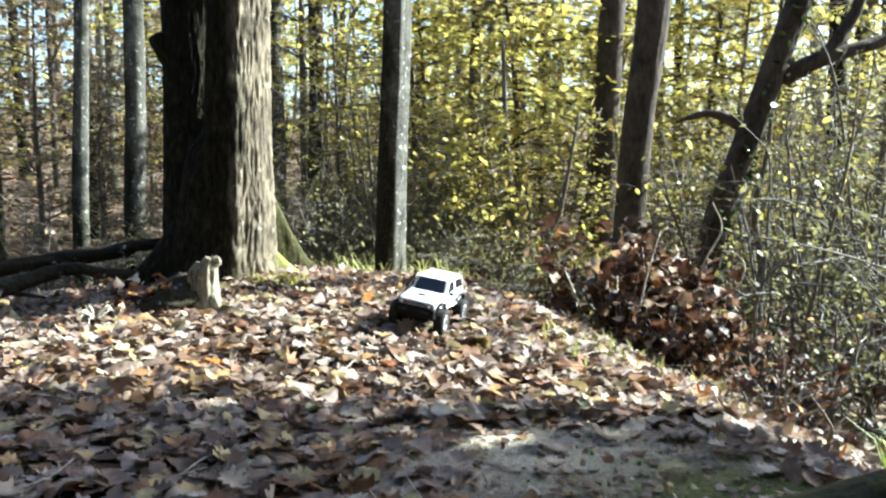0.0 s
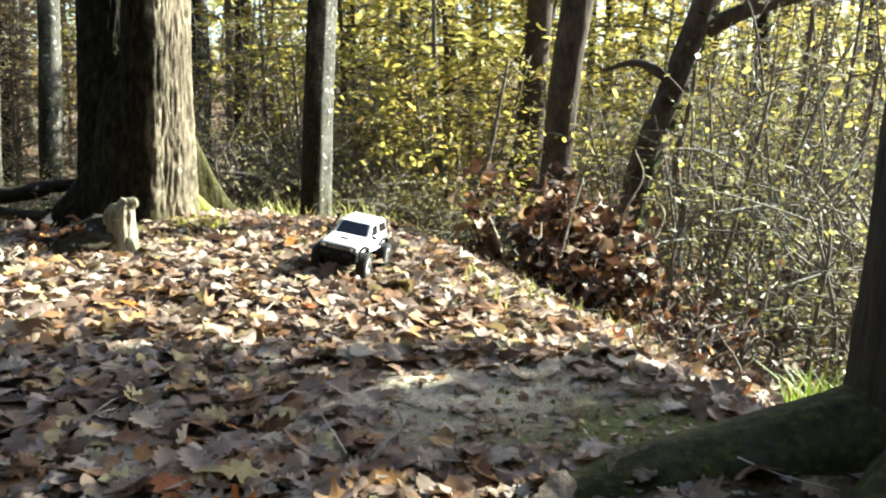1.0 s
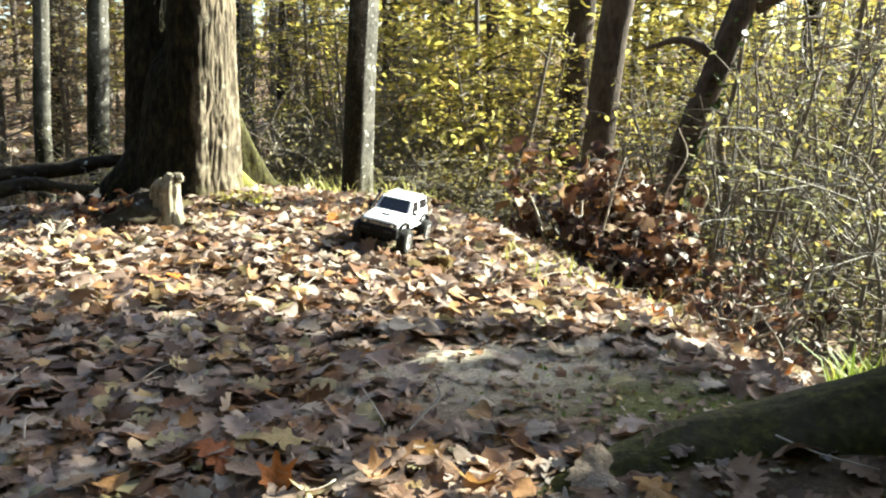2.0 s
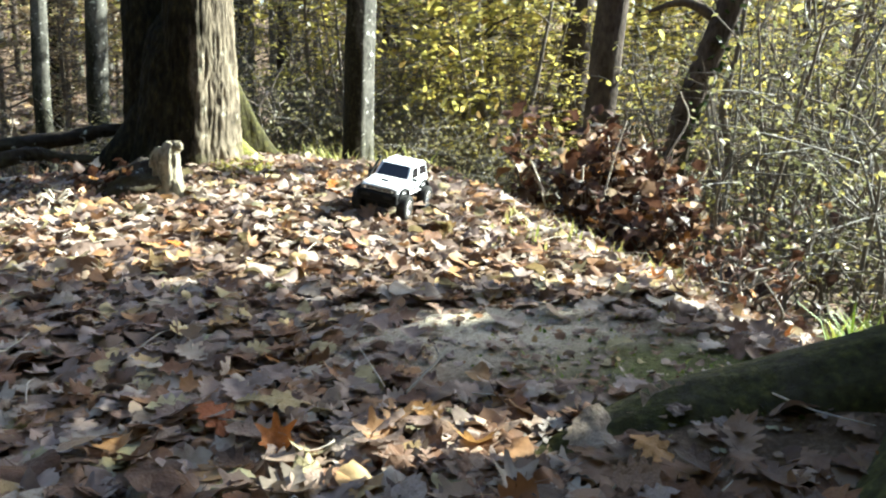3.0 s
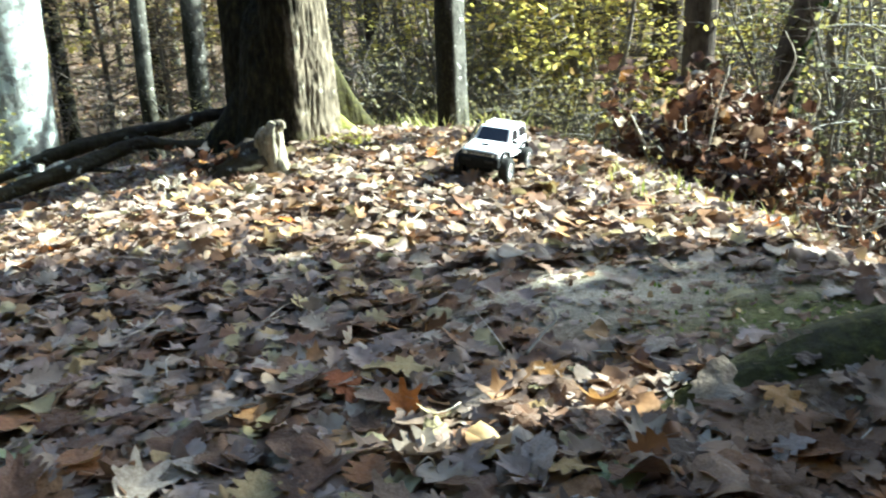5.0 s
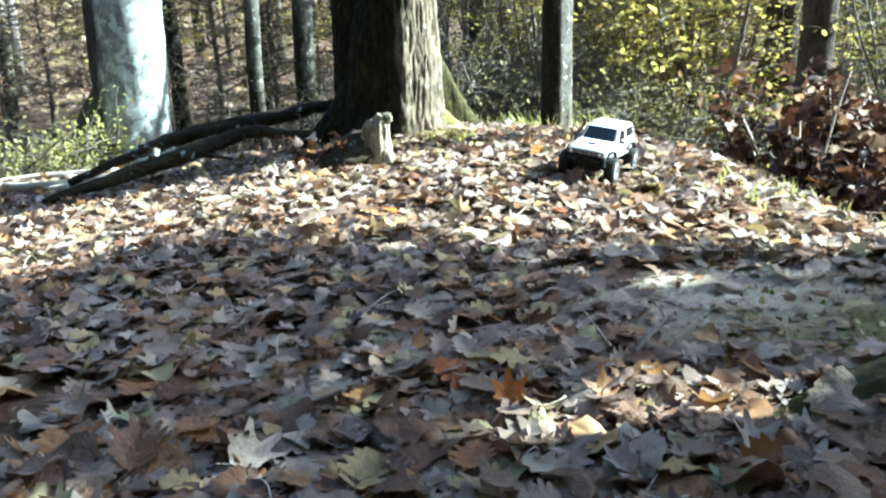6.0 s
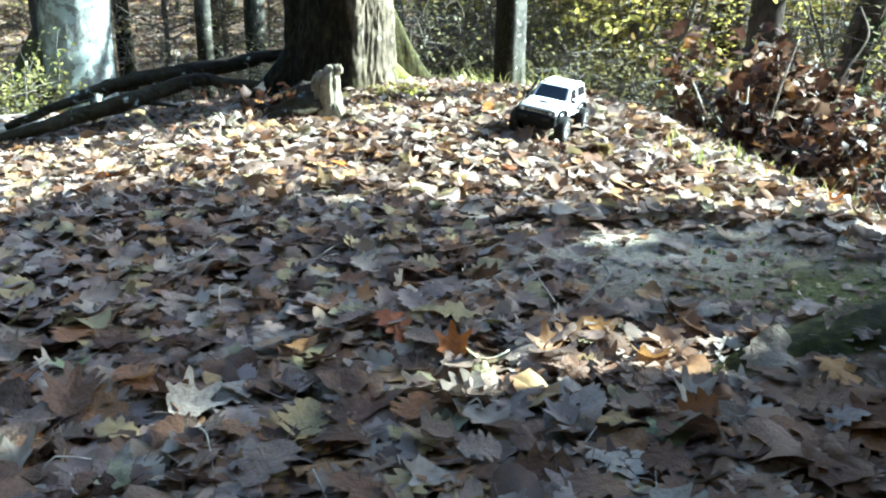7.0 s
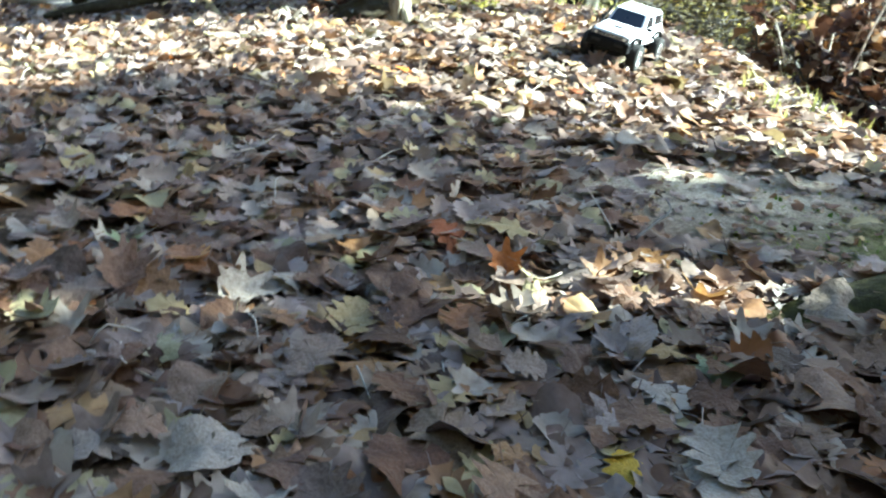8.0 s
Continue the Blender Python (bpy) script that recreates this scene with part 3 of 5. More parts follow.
xx = np.interp(zz, [0.2, 0.6, 1.02, 1.71, 2.6], [0.03, 0.075, 0.215, 0.445, 0.75])
an = rng.uniform(-2.4, 0.6, 130)
scatter(b, SPRAY_FORMS, np.stack([xx + 0.075 * np.cos(an), 0.075 * np.sin(an), zz], 1), rng.uniform(0.03, 0.06, 130), 60)
b.ob("ivy", M_IVY, lean, "glossy climbing ivy leaves")
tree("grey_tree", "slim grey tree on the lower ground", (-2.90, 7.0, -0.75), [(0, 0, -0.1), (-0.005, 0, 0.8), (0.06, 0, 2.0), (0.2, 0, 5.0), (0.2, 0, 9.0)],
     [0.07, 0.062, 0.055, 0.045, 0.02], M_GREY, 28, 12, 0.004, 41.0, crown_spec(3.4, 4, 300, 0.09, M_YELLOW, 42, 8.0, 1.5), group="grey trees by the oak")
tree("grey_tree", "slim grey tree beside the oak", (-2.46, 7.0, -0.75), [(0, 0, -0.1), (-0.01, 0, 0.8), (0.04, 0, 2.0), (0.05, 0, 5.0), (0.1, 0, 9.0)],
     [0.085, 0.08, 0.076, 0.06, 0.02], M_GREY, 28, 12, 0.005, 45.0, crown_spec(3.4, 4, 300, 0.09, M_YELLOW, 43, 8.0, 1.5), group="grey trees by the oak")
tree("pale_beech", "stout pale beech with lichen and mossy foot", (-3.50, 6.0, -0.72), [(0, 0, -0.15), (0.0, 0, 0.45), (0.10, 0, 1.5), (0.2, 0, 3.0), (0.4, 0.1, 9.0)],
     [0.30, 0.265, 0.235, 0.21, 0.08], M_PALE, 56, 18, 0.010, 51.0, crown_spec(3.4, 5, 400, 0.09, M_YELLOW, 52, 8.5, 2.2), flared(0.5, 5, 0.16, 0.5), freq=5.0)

beech = bpy.data.objects["pale_beech"]
for ang, reach, high, rr in ((3.25, 0.50, 0.66, 0.13), (4.0, 0.46, 0.58, 0.13), (4.7, 0.40, 0.34, 0.10)):
    r_ = Shape()
    d = np.array([math.cos(ang), math.sin(ang), 0])
    tube(r_, [d * 0.12 + (0, 0, high + 0.30), d * 0.24 + (0, 0, high), d * (0.24 + 0.5 * (reach - 0.24)) + (0, 0, high * 0.6), d * reach + (0, 0, 0.06), d * (reach + 0.2) + (0, 0, -0.10)], [0.05, rr * 0.9, rr, rr, 0.03], 30, 10, 0.010, 12, 5.0, None, ang)
    r_.ob("root", M_ROOT, beech, "dark moss-grown root flare")

# the dark tree close by, with its mossy root
near = tree("shaded_tree", "dark mossy tree trunk with a broad root", (1.00, 1.23, -0.05), [(0, 0, -0.2), (0, 0, 0.3), (0.02, 0, 1.2), (0.05, 0, 3.0), (0.1, 0.05, 9.0)],
            [0.215, 0.208, 0.208, 0.20, 0.08], M_NEAR, 72, 30, 0.008, 61.0, crown_spec(2.8, 6, 900, 0.10, M_YELLOW, 62, 8.5, 2.6), flared(0.26, 3, 0.10, 0.6), freq=14)
r_ = Shape()
tube(r_, [(-0.08, 0.01, 0.12), (-0.20, 0.03, 0.070), (-0.32, 0.045, 0.036), (-0.46, 0.055, -0.002), (-0.575, 0.04, -0.022), (-0.69, 0.0, -0.032), (-0.84, -0.07, -0.035)], [0.12, 0.11, 0.105, 0.10, 0.09, 0.07, 0.03], 36, 12, 0.007, 9, 8.0, None, 4.0)
r_.ob("root", M_ROOT, near, "long moss-covered surface root")
r_ = Shape()
tube(r_, [(-0.12, -0.10, 0.10), (-0.24, -0.18, 0.05), (-0.36, -0.30, 0.01), (-0.46, -0.50, -0.02)], [0.10, 0.09, 0.07, 0.03], 28, 10, 0.006, 9, 6.0, None, 6.0)
r_.ob("root", M_ROOT, near, "short mossy surface root")

# the broken stump in front of the oak
stump = thing("tree_stump", (-0.90, 3.16, ground_z(-0.90, 3.16)), "low weathered stump with a pale broken edge and dark root", "stump")
s_ = Shape()
for line_, rad_, sd in (([(0.050, 0.0, -0.08), (0.040, 0.0, 0.03), (0.036, 0.0, 0.10), (0.040, 0.0, 0.16), (0.052, 0.0, 0.205)], [0.062, 0.040, 0.036, 0.032, 0.014], 2.0),
                        ([(0.02, 0.01, -0.05), (0.012, 0.01, 0.08), (0.010, 0.01, 0.15), (0.018, 0.01, 0.185)], [0.05, 0.040, 0.034, 0.012], 12.0),
                        ([(0.045, 0.0, 0.17), (0.070, 0.0, 0.190), (0.082, -0.005, 0.178)], [0.024, 0.016, 0.007], 5.0),
                        ([(0.085, -0.03, -0.05), (0.078, -0.02, 0.0), (0.055, -0.01, 0.07)], [0.045, 0.028, 0.016], 7.0)):
    tube(s_, line_, rad_, 44, 12, 0.009, 15, 9, flared(0.35, 3, 0.04, sd), sd)
s_.ob("snag", M_STUMP, stump, "pale splintered wood")
for line_, rad_, lab in (([(0.03, 0.03, 0.10), (-0.05, 0.05, 0.075), (-0.15, 0.07, 0.030), (-0.28, 0.10, -0.02), (-0.42, 0.12, -0.07)], [0.040, 0.066, 0.068, 0.05, 0.02], "dark half-buried root"),
                         ([(0.0, 0.0, 0.06), (-0.07, -0.03, 0.035), (-0.16, -0.04, 0.0), (-0.26, -0.03, -0.04)], [0.04, 0.055, 0.05, 0.02], "dark crumbling root under leaves")):
    s_ = Shape()
    tube(s_, line_, rad_, 30, 9, 0.014, 10, 8, None, 9.0)
    s_.ob("root", M_LOG, stump, lab)


# fallen branches left of the oak
def fallen(points, radii, label, seed, twigs=()):
    base = Vector(points[0])
    e = thing("fallen_branch", base, label, "branch", "fallen branches beside the oak")
    s = Shape()
    rel = [tuple(Vector(p) - base) for p in points]
    tube(s, rel, [0.86 * q for q in radii], 18, 14, 0.010, 15, 9.0, None, seed)
    s.ob("wood", M_LOG, e)
    for pts, rr in twigs:
        s = Shape()
        tube(s, [tuple(Vector(p) - base) for p in pts], rr, 8, 6, 0.002)
        s.ob("side_branch", M_LOG, e)
    return e


fallen([(-1.20, 4.06, 0.15), (-1.396, 4.0, 0.125), (-1.546, 4.0, 0.090), (-1.779, 4.0, 0.056), (-2.03, 3.9, 0.02), (-2.20, 3.82, -0.03), (-2.36, 3.75, -0.09), (-2.55, 3.7, -0.16)], [0.010, 0.024, 0.034, 0.036, 0.034, 0.030, 0.020, 0.010], "dark fallen branch leaning against the oak", 1.0,
       [([(-2.14, 3.81, -0.02), (-2.15, 3.79, -0.12), (-2.14, 3.77, -0.24)], [0.030, 0.028, 0.024])])
fallen([(-1.32, 3.75, 0.03), (-1.508, 3.8, 0.03), (-1.642, 3.8, 0.044), (-1.80, 3.7, 0.0), (-1.87, 3.57, -0.02), (-2.05, 3.5, -0.068), (-2.16, 3.42, -0.10), (-2.30, 3.36, -0.135), (-2.42, 3.3, -0.17)], [0.016, 0.022, 0.028, 0.034, 0.034, 0.032, 0.028, 0.020, 0.010], "dark rotting branch lying on the leaves", 2.0,
       [([(-1.90, 3.69, -0.035), (-1.78, 3.64, -0.038), (-1.66, 3.60, -0.045)], [0.014, 0.010, 0.005])])
for pts, rr, label in (([(-2.55, 3.55, -0.16), (-2.25, 3.42, -0.13), (-1.98, 3.36, -0.10), (-1.80, 3.38, -0.08)], [0.010, 0.011, 0.009, 0.004], "pale dry stick lying in the sun"),
                       ([(-3.1, 3.95, -0.28), (-2.7, 3.86, -0.24), (-2.3, 3.88, -0.21)], [0.022, 0.024, 0.018], "pale barkless log on the lower ground"),
                       ([(-3.4, 4.5, -0.40), (-2.9, 4.45, -0.35), (-2.35, 4.6, -0.33)], [0.028, 0.03, 0.02], "pale barkless log on the lower ground"),
                       ([(-2.2, 4.3, -0.28), (-1.85, 4.2, -0.22), (-1.5, 4.25, -0.20)], [0.016, 0.014, 0.008], "pale dry stick lying in the sun"),
                       ([(-3.6, 4.1, -0.38), (-3.1, 4.25, -0.33), (-2.8, 4.15, -0.28)], [0.018, 0.018, 0.010], "pale dry stick lying in the sun"),
                       ([(-3.0, 4.9, -0.4), (-2.6, 4.75, -0.4), (-2.2, 4.8, -0.4)], [0.03, 0.034, 0.022], "pale barkless log on the lower ground"), ([(-2.75, 3.8, -0.2), (-2.45, 3.7, -0.2), (-2.2, 3.62, -0.2)], [0.016, 0.018, 0.010], "pale dry stick lying in the sun"),
                       ([(-3.3, 4.75, -0.4), (-2.95, 4.8, -0.4), (-2.5, 5.1, -0.4)], [0.024, 0.024, 0.014], "pale dry stick lying in the sun"), ([(-2.5, 4.05, -0.3), (-2.2, 4.12, -0.3), (-1.95, 4.05, -0.3)], [0.018, 0.016, 0.010], "pale dry stick lying in the sun")):
    base = Vector(pts[0])
    s = Shape()
    tube(s, [(p[0] - base.x, p[1] - base.y, ground_z(p[0], p[1]) + r - base.z + 0.012) for p, r in zip(pts, np.interp(np.linspace(0, 1, len(pts)), np.linspace(0, 1, len(rr)), rr))], rr, 10, 6, 0.003, 12, 6.0)
    o = tagged(s.ob("fallen_stick", M_PALETWIG), label, "stick", "pale sticks behind the branches")
    o.location = base
tr = np.random.default_rng(18)
tangle = thing("twig_tangle", (-1.22, 3.02, ground_z(-1.22, 3.02) + 0.02), "small tangle of white dry twigs on leaves", "twigs")
for k in range(14):
    a = tr.uniform(0, 6.28)
    s = Shape()
    tube(s, [(0, 0, 0.01), (0.04 * math.cos(a), 0.04 * math.sin(a), tr.uniform(0.02, 0.06)), (0.065 * math.cos(a + 0.2), 0.065 * math.sin(a + 0.2), tr.uniform(0.0, 0.05))], [0.004, 0.003, 0.0015], 5, 4)
    s.ob("twig", M_PALETWIG, tangle)
fallen([(-2.75, 4.15, -0.30), (-3.1, 4.2, -0.34), (-3.7, 4.4, -0.42)], [0.05, 0.05, 0.04], "short thick fallen branch on the lower ground", 3.0)

# ---- dry leaf brush at the edge of the bank ----
def brush(name, label, centre, half, count, size, twigs, seed, branch=None):
    """A fallen crown of withered leaves on twigs."""
    r = np.random.default_rng(seed)
    z0 = ground_z(centre[0], centre[1])
    e = thing(name, (centre[0], centre[1], z0), label, "brush", "dry brush along the bank")
    lv, tips = Shape(), []
    for k in range(twigs):
        a = r.uniform(0, 2 * math.pi)
        tip = np.array([math.cos(a) * half[0] * r.uniform(0.3, 1), math.sin(a) * half[1] * r.uniform(0.3, 1), half[2] * r.uniform(0.35, 1.0)])
        root = np.array([r.uniform(-0.5, 0.5) * half[0], r.uniform(-0.5, 0.5) * half[1], -0.05])
        root[2] = ground_z(centre[0] + root[0], centre[1] + root[1]) - z0 - 0.03
        mid = (root + tip) / 2 + r.normal(0, 0.05, 3)
        t = Shape()
        tube(t, [root, mid, tip], [0.007, 0.005, 0.002], 5, 5)
        t.ob("twig", (M_TWIG, M_GREYTWIG, M_PALETWIG)[k % 3], e)
        tips.append((root, mid, tip))
    pos = []
    for k in range(count):
        root, mid, tip = tips[r.integers(0, len(tips))]
        u = r.beta(2, 1.2)
        p = (1 - u) * (mid if u > 0.4 else root) + u * tip + r.normal(0, 0.05, 3)
        low = ground_z(centre[0] + p[0], centre[1] + p[1]) - z0
        p[2] = max(p[2], low + r.uniform(0.0, 0.05))
        pos.append(p)
    scatter(lv, WITHERED, np.array(pos), r.uniform(0.6, 1.2, count) * size, 55)
    lv.ob("foliage", M_BROWN, e, "curled dark red-brown withered leaves")
    return e


brush("leaf_brush", "heap of withered oak branches with brown leaves", (0.80, 3.62), (0.38, 0.28, 0.52), 820, 0.078, 34, 3)
brush("leaf_brush", "low spill of withered branches down the bank", (0.86, 3.12), (0.22, 0.26, 0.30), 300, 0.072, 20, 4)
brush("leaf_brush", "low brown brush at the bank's edge", (1.05, 2.55), (0.24, 0.26, 0.22), 100, 0.06, 20, 6)
brush("leaf_brush", "dark curled leaves heaped beside the stump", (-1.12, 3.18), (0.24, 0.12, 0.08), 110, 0.062, 6, 9)
brush("leaf_brush", "small brown brush among saplings", (1.32, 3.0), (0.30, 0.30, 0.30), 90, 0.055, 18, 8)

# bare pale stalks standing in the brush
for k, pts in enumerate(([(1.02, 3.5, -0.1), (1.05, 3.5, 0.1), (1.12, 3.5, 0.25), (1.08, 3.5, 0.36)], [(0.74, 3.3, -0.1), (0.78, 3.3, 0.1), (0.83, 3.32, 0.26)], [(0.52, 3.25, -0.02), (0.46, 3.28, 0.12)], [(1.10, 3.45, -0.1), (1.20, 3.45, 0.08), (1.16, 3.44, 0.16), (1.10, 3.43, 0.17)])):
    s = Shape()
    tube(s, pts, [0.005, 0.004, 0.002], 6, 6)
    tagged(s.ob("dry_stalk", M_PALETWIG), "bare pale dry stalk standing in the brush", "stalk", "dry stalks in the brush")


# ---- saplings with yellow leaves behind the bank ----
def sapling(name, label, category, at, height, sprays, per, reach, leaf, size, seed, lean=(0, 0), low=0.25, stem_r=0.03, bark=None, flat=26, group=""):
    r = np.random.default_rng(seed)
    e = thing(name, (at[0], at[1], ground_z(at[0], at[1]) - 0.03), label, category, group)
    st, lv = Shape(), Shape()
    line = [(0, 0, -0.05), (lean[0] * 0.2 + r.uniform(-.05, .05), lean[1] * 0.2, height * 0.25), (lean[0] * 0.5 + r.uniform(-.08, .08), lean[1] * 0.5, height * 0.55), (lean[0], lean[1], height)]
    tube(st, line, [stem_r, stem_r * 0.8, stem_r * 0.6, 0.006], 10, 8, stem_r * 0.06)
    st.ob("stem", bark or M_TWIG, e)
    zs = [p[2] for p in line]
    br = Shape()
    for k in range(sprays):
        z = height * (low + (1 - low) * (k + r.uniform(0, 1)) / sprays)
        o = np.array([np.interp(z, zs, [p[i] for p in line]) for i in (0, 1)] + [z])
        a = k * 2.4 + r.uniform(-0.6, 0.6)
        L = reach * r.uniform(0.55, 1.1) * (1.15 - 0.6 * z / height)
        ln, pos = spray_points(o, (math.cos(a), math.sin(a), r.uniform(0.0, 0.45)), L, per, 0.12 * reach + 0.05, 0.2)
        tube(br, ln, [stem_r * 0.32, 0.003], 5, 3)
        for j in range(3):
            i = int(r.integers(1, 4))
            tube(br, [ln[i], ln[i] + r.normal(0, 0.12, 3) * (1, 1, 0.5) * reach], [stem_r * 0.15, 0.002], 4, 1)
        scatter(lv, SPRAY_FORMS, pos, r.uniform(0.7, 1.25, per) * size, flat)
    tagged(br.ob("branch_work", bark or M_TWIG, e), kind="stuff")
    lv.ob("foliage", leaf, e, "thin layers of autumn leaves")
    return e


y1 = sapling("sapling", "slim sapling with tiers of yellow leaves", "sapling", (0.60, 7.0), 2.9, 25, 92, 1.35, M_YELLOW, 0.076, 1, (-0.15, 0), 0.26, 0.045, M_BROWNBARK, group="yellow saplings")
y2 = sapling("sapling", "slim sapling with tiers of yellow leaves", "sapling", (1.9, 8.6), 4.2, 27, 88, 1.6, M_YELLOW, 0.082, 2, (0.2, 0), 0.20, 0.04, group="yellow saplings")
y3 = sapling("sapling", "leaning sapling with sparse yellow leaves", "sapling", (0.95, 6.6), 2.4, 18, 42, 0.9, M_YELLOW, 0.060, 3, (0.5, 0.1), 0.2, 0.03, group="yellow saplings")
y4 = sapling("sapling", "young tree with rust-brown leaves", "sapling", (-4.2, 9.0), 3.0, 34, 80, 1.3, M_RUST, 0.066, 4, (0.1, 0), 0.12, 0.035, group="rust saplings")
spots = [(y1, -0.3, 9.2, 1.1, 40), (y2, -1.5, 9.5, 1.1, 100), (y1, 2.9, 9.6, 1.2, 200), (y2, 0.5, 10.5, 1.25, 30), (y1, 1.3, 11.5, 1.3, 75), (y2, -2.7, 12.0, 1.2, 220), (y1, 3.8, 12.0, 1.3, 310),
         (y3, -0.2, 7.2, 0.9, 160), (y3, 0.1, 6.6, 0.8, 20), (y3, -0.45, 6.0, 0.6, 100), (y3, 0.45, 5.9, 0.6, 220), (y3, 0.75, 6.2, 0.7, 330), (y3, 0.15, 5.7, 0.5, 70), (y3, -0.9, 7.0, 0.8, 290), (y3, -0.75, 6.4, 0.75, 260), (y2, 5.2, 11.5, 1.1, 160), (y1, -4.0, 13.5, 1.3, 10), (y2, 2.4, 13.5, 1.4, 290), (y1, -6.5, 12.0, 1.2, 80), (y2, 0.0, 14.5, 1.4, 350),
         (y4, -2.6, 9.2, 0.8, 60), (y4, -5.6, 10.5, 1.0, 120), (y4, -3.4, 11.5, 1.0, 200), (y4, -6.8, 9.0, 0.9, 300), (y4, -1.5, 11.0, 0.9, 15), (y4, -8.0, 13.0, 1.2, 250), (y4, -5.0, 15.0, 1.3, 90), (y4, -1.9, 8.2, 0.5, 140), (y1, 1.5, 9.0, 1.0, 130), (y2, 2.6, 7.9, 0.8, 15), (y1, -0.2, 9.7, 1.1, 300), (y2, 3.6, 9.2, 0.9, 240), (y1, 4.4, 8.6, 0.8, 60), (y4, -3.4, 8.6, 0.7, 33), (y4, -4.6, 11.8, 0.9, 333), (y4, -7.6, 11.0, 1.0, 3)]
for src, x, y, s, turn in spots:
    o = copy_thing(src, pose(x, y, ground_z(x, y) - 0.03, 0, 0, turn))
    o.scale = (s, s, s)

# pale dead branch lodged in front of the yellow sapling
s = Shape()
tube(s, [(-0.86, 6.5, 0.10), (-0.55, 6.5, 0.28), (-0.1, 6.4, 0.33), (0.25, 6.4, 0.42), (0.62, 6.4, 0.58)], [0.010, 0.014, 0.013, 0.010, 0.005], 8, 6, 0.001)
tube(s, [(-0.1, 6.4, 0.33), (0.0, 6.35, 0.46), (0.12, 6.3, 0.52)], [0.008, 0.005, 0.003], 6, 4)
tagged(s.ob("dead_branch", M_PALETWIG), "pale dead branch caught among yellow saplings", "branch")


# ---- thicket of thin stems on the lower ground to the right ----
def shrub(at, stems, height, per, seed, leaf, size):
    r = np.random.default_rng(seed)
    e = thing("shrub", (at[0], at[1], ground_z(at[0], at[1]) - 0.03), "thin-stemmed shrub with sparse yellow-green leaves", "shrub", "thicket shrubs below the bank")
    lv = Shape()
    for k in range(stems):
        a, h = r.uniform(0, 2 * math.pi), height * r.uniform(0.6, 1.1)
        foot = np.array([r.uniform(-0.35, 0.35), r.uniform(-0.35, 0.35), -0.05])
        top = foot + (math.cos(a) * h * 0.22, math.sin(a) * h * 0.22, h)
        mid = (foot + top) / 2 + r.normal(0, 0.06, 3)
        st = Shape()
        tube(st, [foot, foot * 0.6 + mid * 0.4 + r.normal(0, 0.03, 3), mid, top * 0.6 + mid * 0.4 + r.normal(0, 0.05, 3), top], [0.013, 0.010, 0.008, 0.005, 0.002], 6, 5)
        for j in range(9):
            u = r.uniform(0.12, 0.95)
            o = foot + (top - foot) * u + (mid - (foot + top) / 2) * math.sin(u * math.pi)
            ln, pos = spray_points(o, (*r.normal(0, 1, 2), r.uniform(0.0, 0.9)), r.uniform(0.25, 0.6), per, 0.09, 0.1)
            tube(st, ln, [0.004, 0.0015], 4, 2)
            scatter(lv, SPRAY_FORMS, pos, r.uniform(0.6, 1.2, per) * size, 45)
        st.ob("stem", (M_TWIG, M_GREYTWIG, M_TWIG, M_TWIG, M_GREYTWIG)[k % 5], e)
    lv.ob("foliage", leaf, e, "small yellow-green leaves")
    return e


s1 = shrub((1.75, 3.9), 11, 1.5, 6, 11, M_GREEN, 0.040)
s2 = shrub((2.4, 5.0), 12, 2.0, 5, 12, M_GREEN, 0.044)
s3 = shrub((1.7, 5.4), 11, 1.7, 5, 13, M_YELLOW, 0.044)
s4 = shrub((1.5, 3.0), 8, 0.9, 12, 14, M_GREEN, 0.026)
s5 = shrub((-0.35, 6.1), 11, 1.5, 2, 15, M_GREEN, 0.028)
s6 = shrub((0.25, 7.3), 12, 2.2, 3, 16, M_YELLOW, 0.034)
for px, py, sc in ((-1.3, 6.9, 0.9), (-0.9, 8.2, 1.0), (0.5, 6.4, 0.8), (0.0, 8.6, 1.1), (-0.1, 6.8, 0.9), (0.9, 7.8, 1.0), (-1.8, 8.8, 1.0), (-2.4, 8.3, 0.8), (-3.6, 7.6, 0.7), (-4.4, 7.9, 0.9), (-0.6, 9.4, 1.2), (0.65, 9.9, 1.2), (1.35, 7.0, 0.9)):
    o = copy_thing((s5, s6)[int(px * 10) % 2], pose(px, py, ground_z(px, py) - 0.03, 0, 0, rng.uniform(0, 360)))
    o.scale = (sc, sc, sc)
shrub((-3.62, 5.1), 14, 0.42, 14, 17, M_DRYGRASS, 0.036)
k = 0
for y, x0, x1, step in ((4.6, 1.75, 3.4, 0.75), (5.7, 2.1, 4.2, 0.8), (6.6, 1.9, 4.8, 1.3), (7.8, 1.9, 5.6, 1.5), (9.2, 2.5, 6.6, 1.1), (10.8, 3.0, 7.5, 1.4)):
    x = x0
    while x < x1:
        px, py = x + rng.uniform(-0.25, 0.25), y + rng.uniform(-0.35, 0.35)
        src = (s1, s2, s3)[k % 3]
        sc = rng.uniform(0.85, 1.25)
        o = copy_thing(src, pose(px, py, ground_z(px, py) - 0.03, 0, 0, rng.uniform(0, 360)))
        o.scale = (sc, sc, sc)
        x += step
        k += 1
for px, py, sc in ((1.95, 3.35, 1.1), (1.85, 2.75, 1.0), (2.3, 3.7, 1.3), (0.35, 6.2, 0.7), (-0.4, 5.6, 0.55), (-0.05, 5.9, 0.6), (0.75, 5.6, 0.65), (-1.6, 6.2, 0.6)):
    o = copy_thing(s4, pose(px, py, ground_z(px, py) - 0.03, 0, 0, rng.uniform(0, 360)))
    o.scale = (sc, sc, sc)


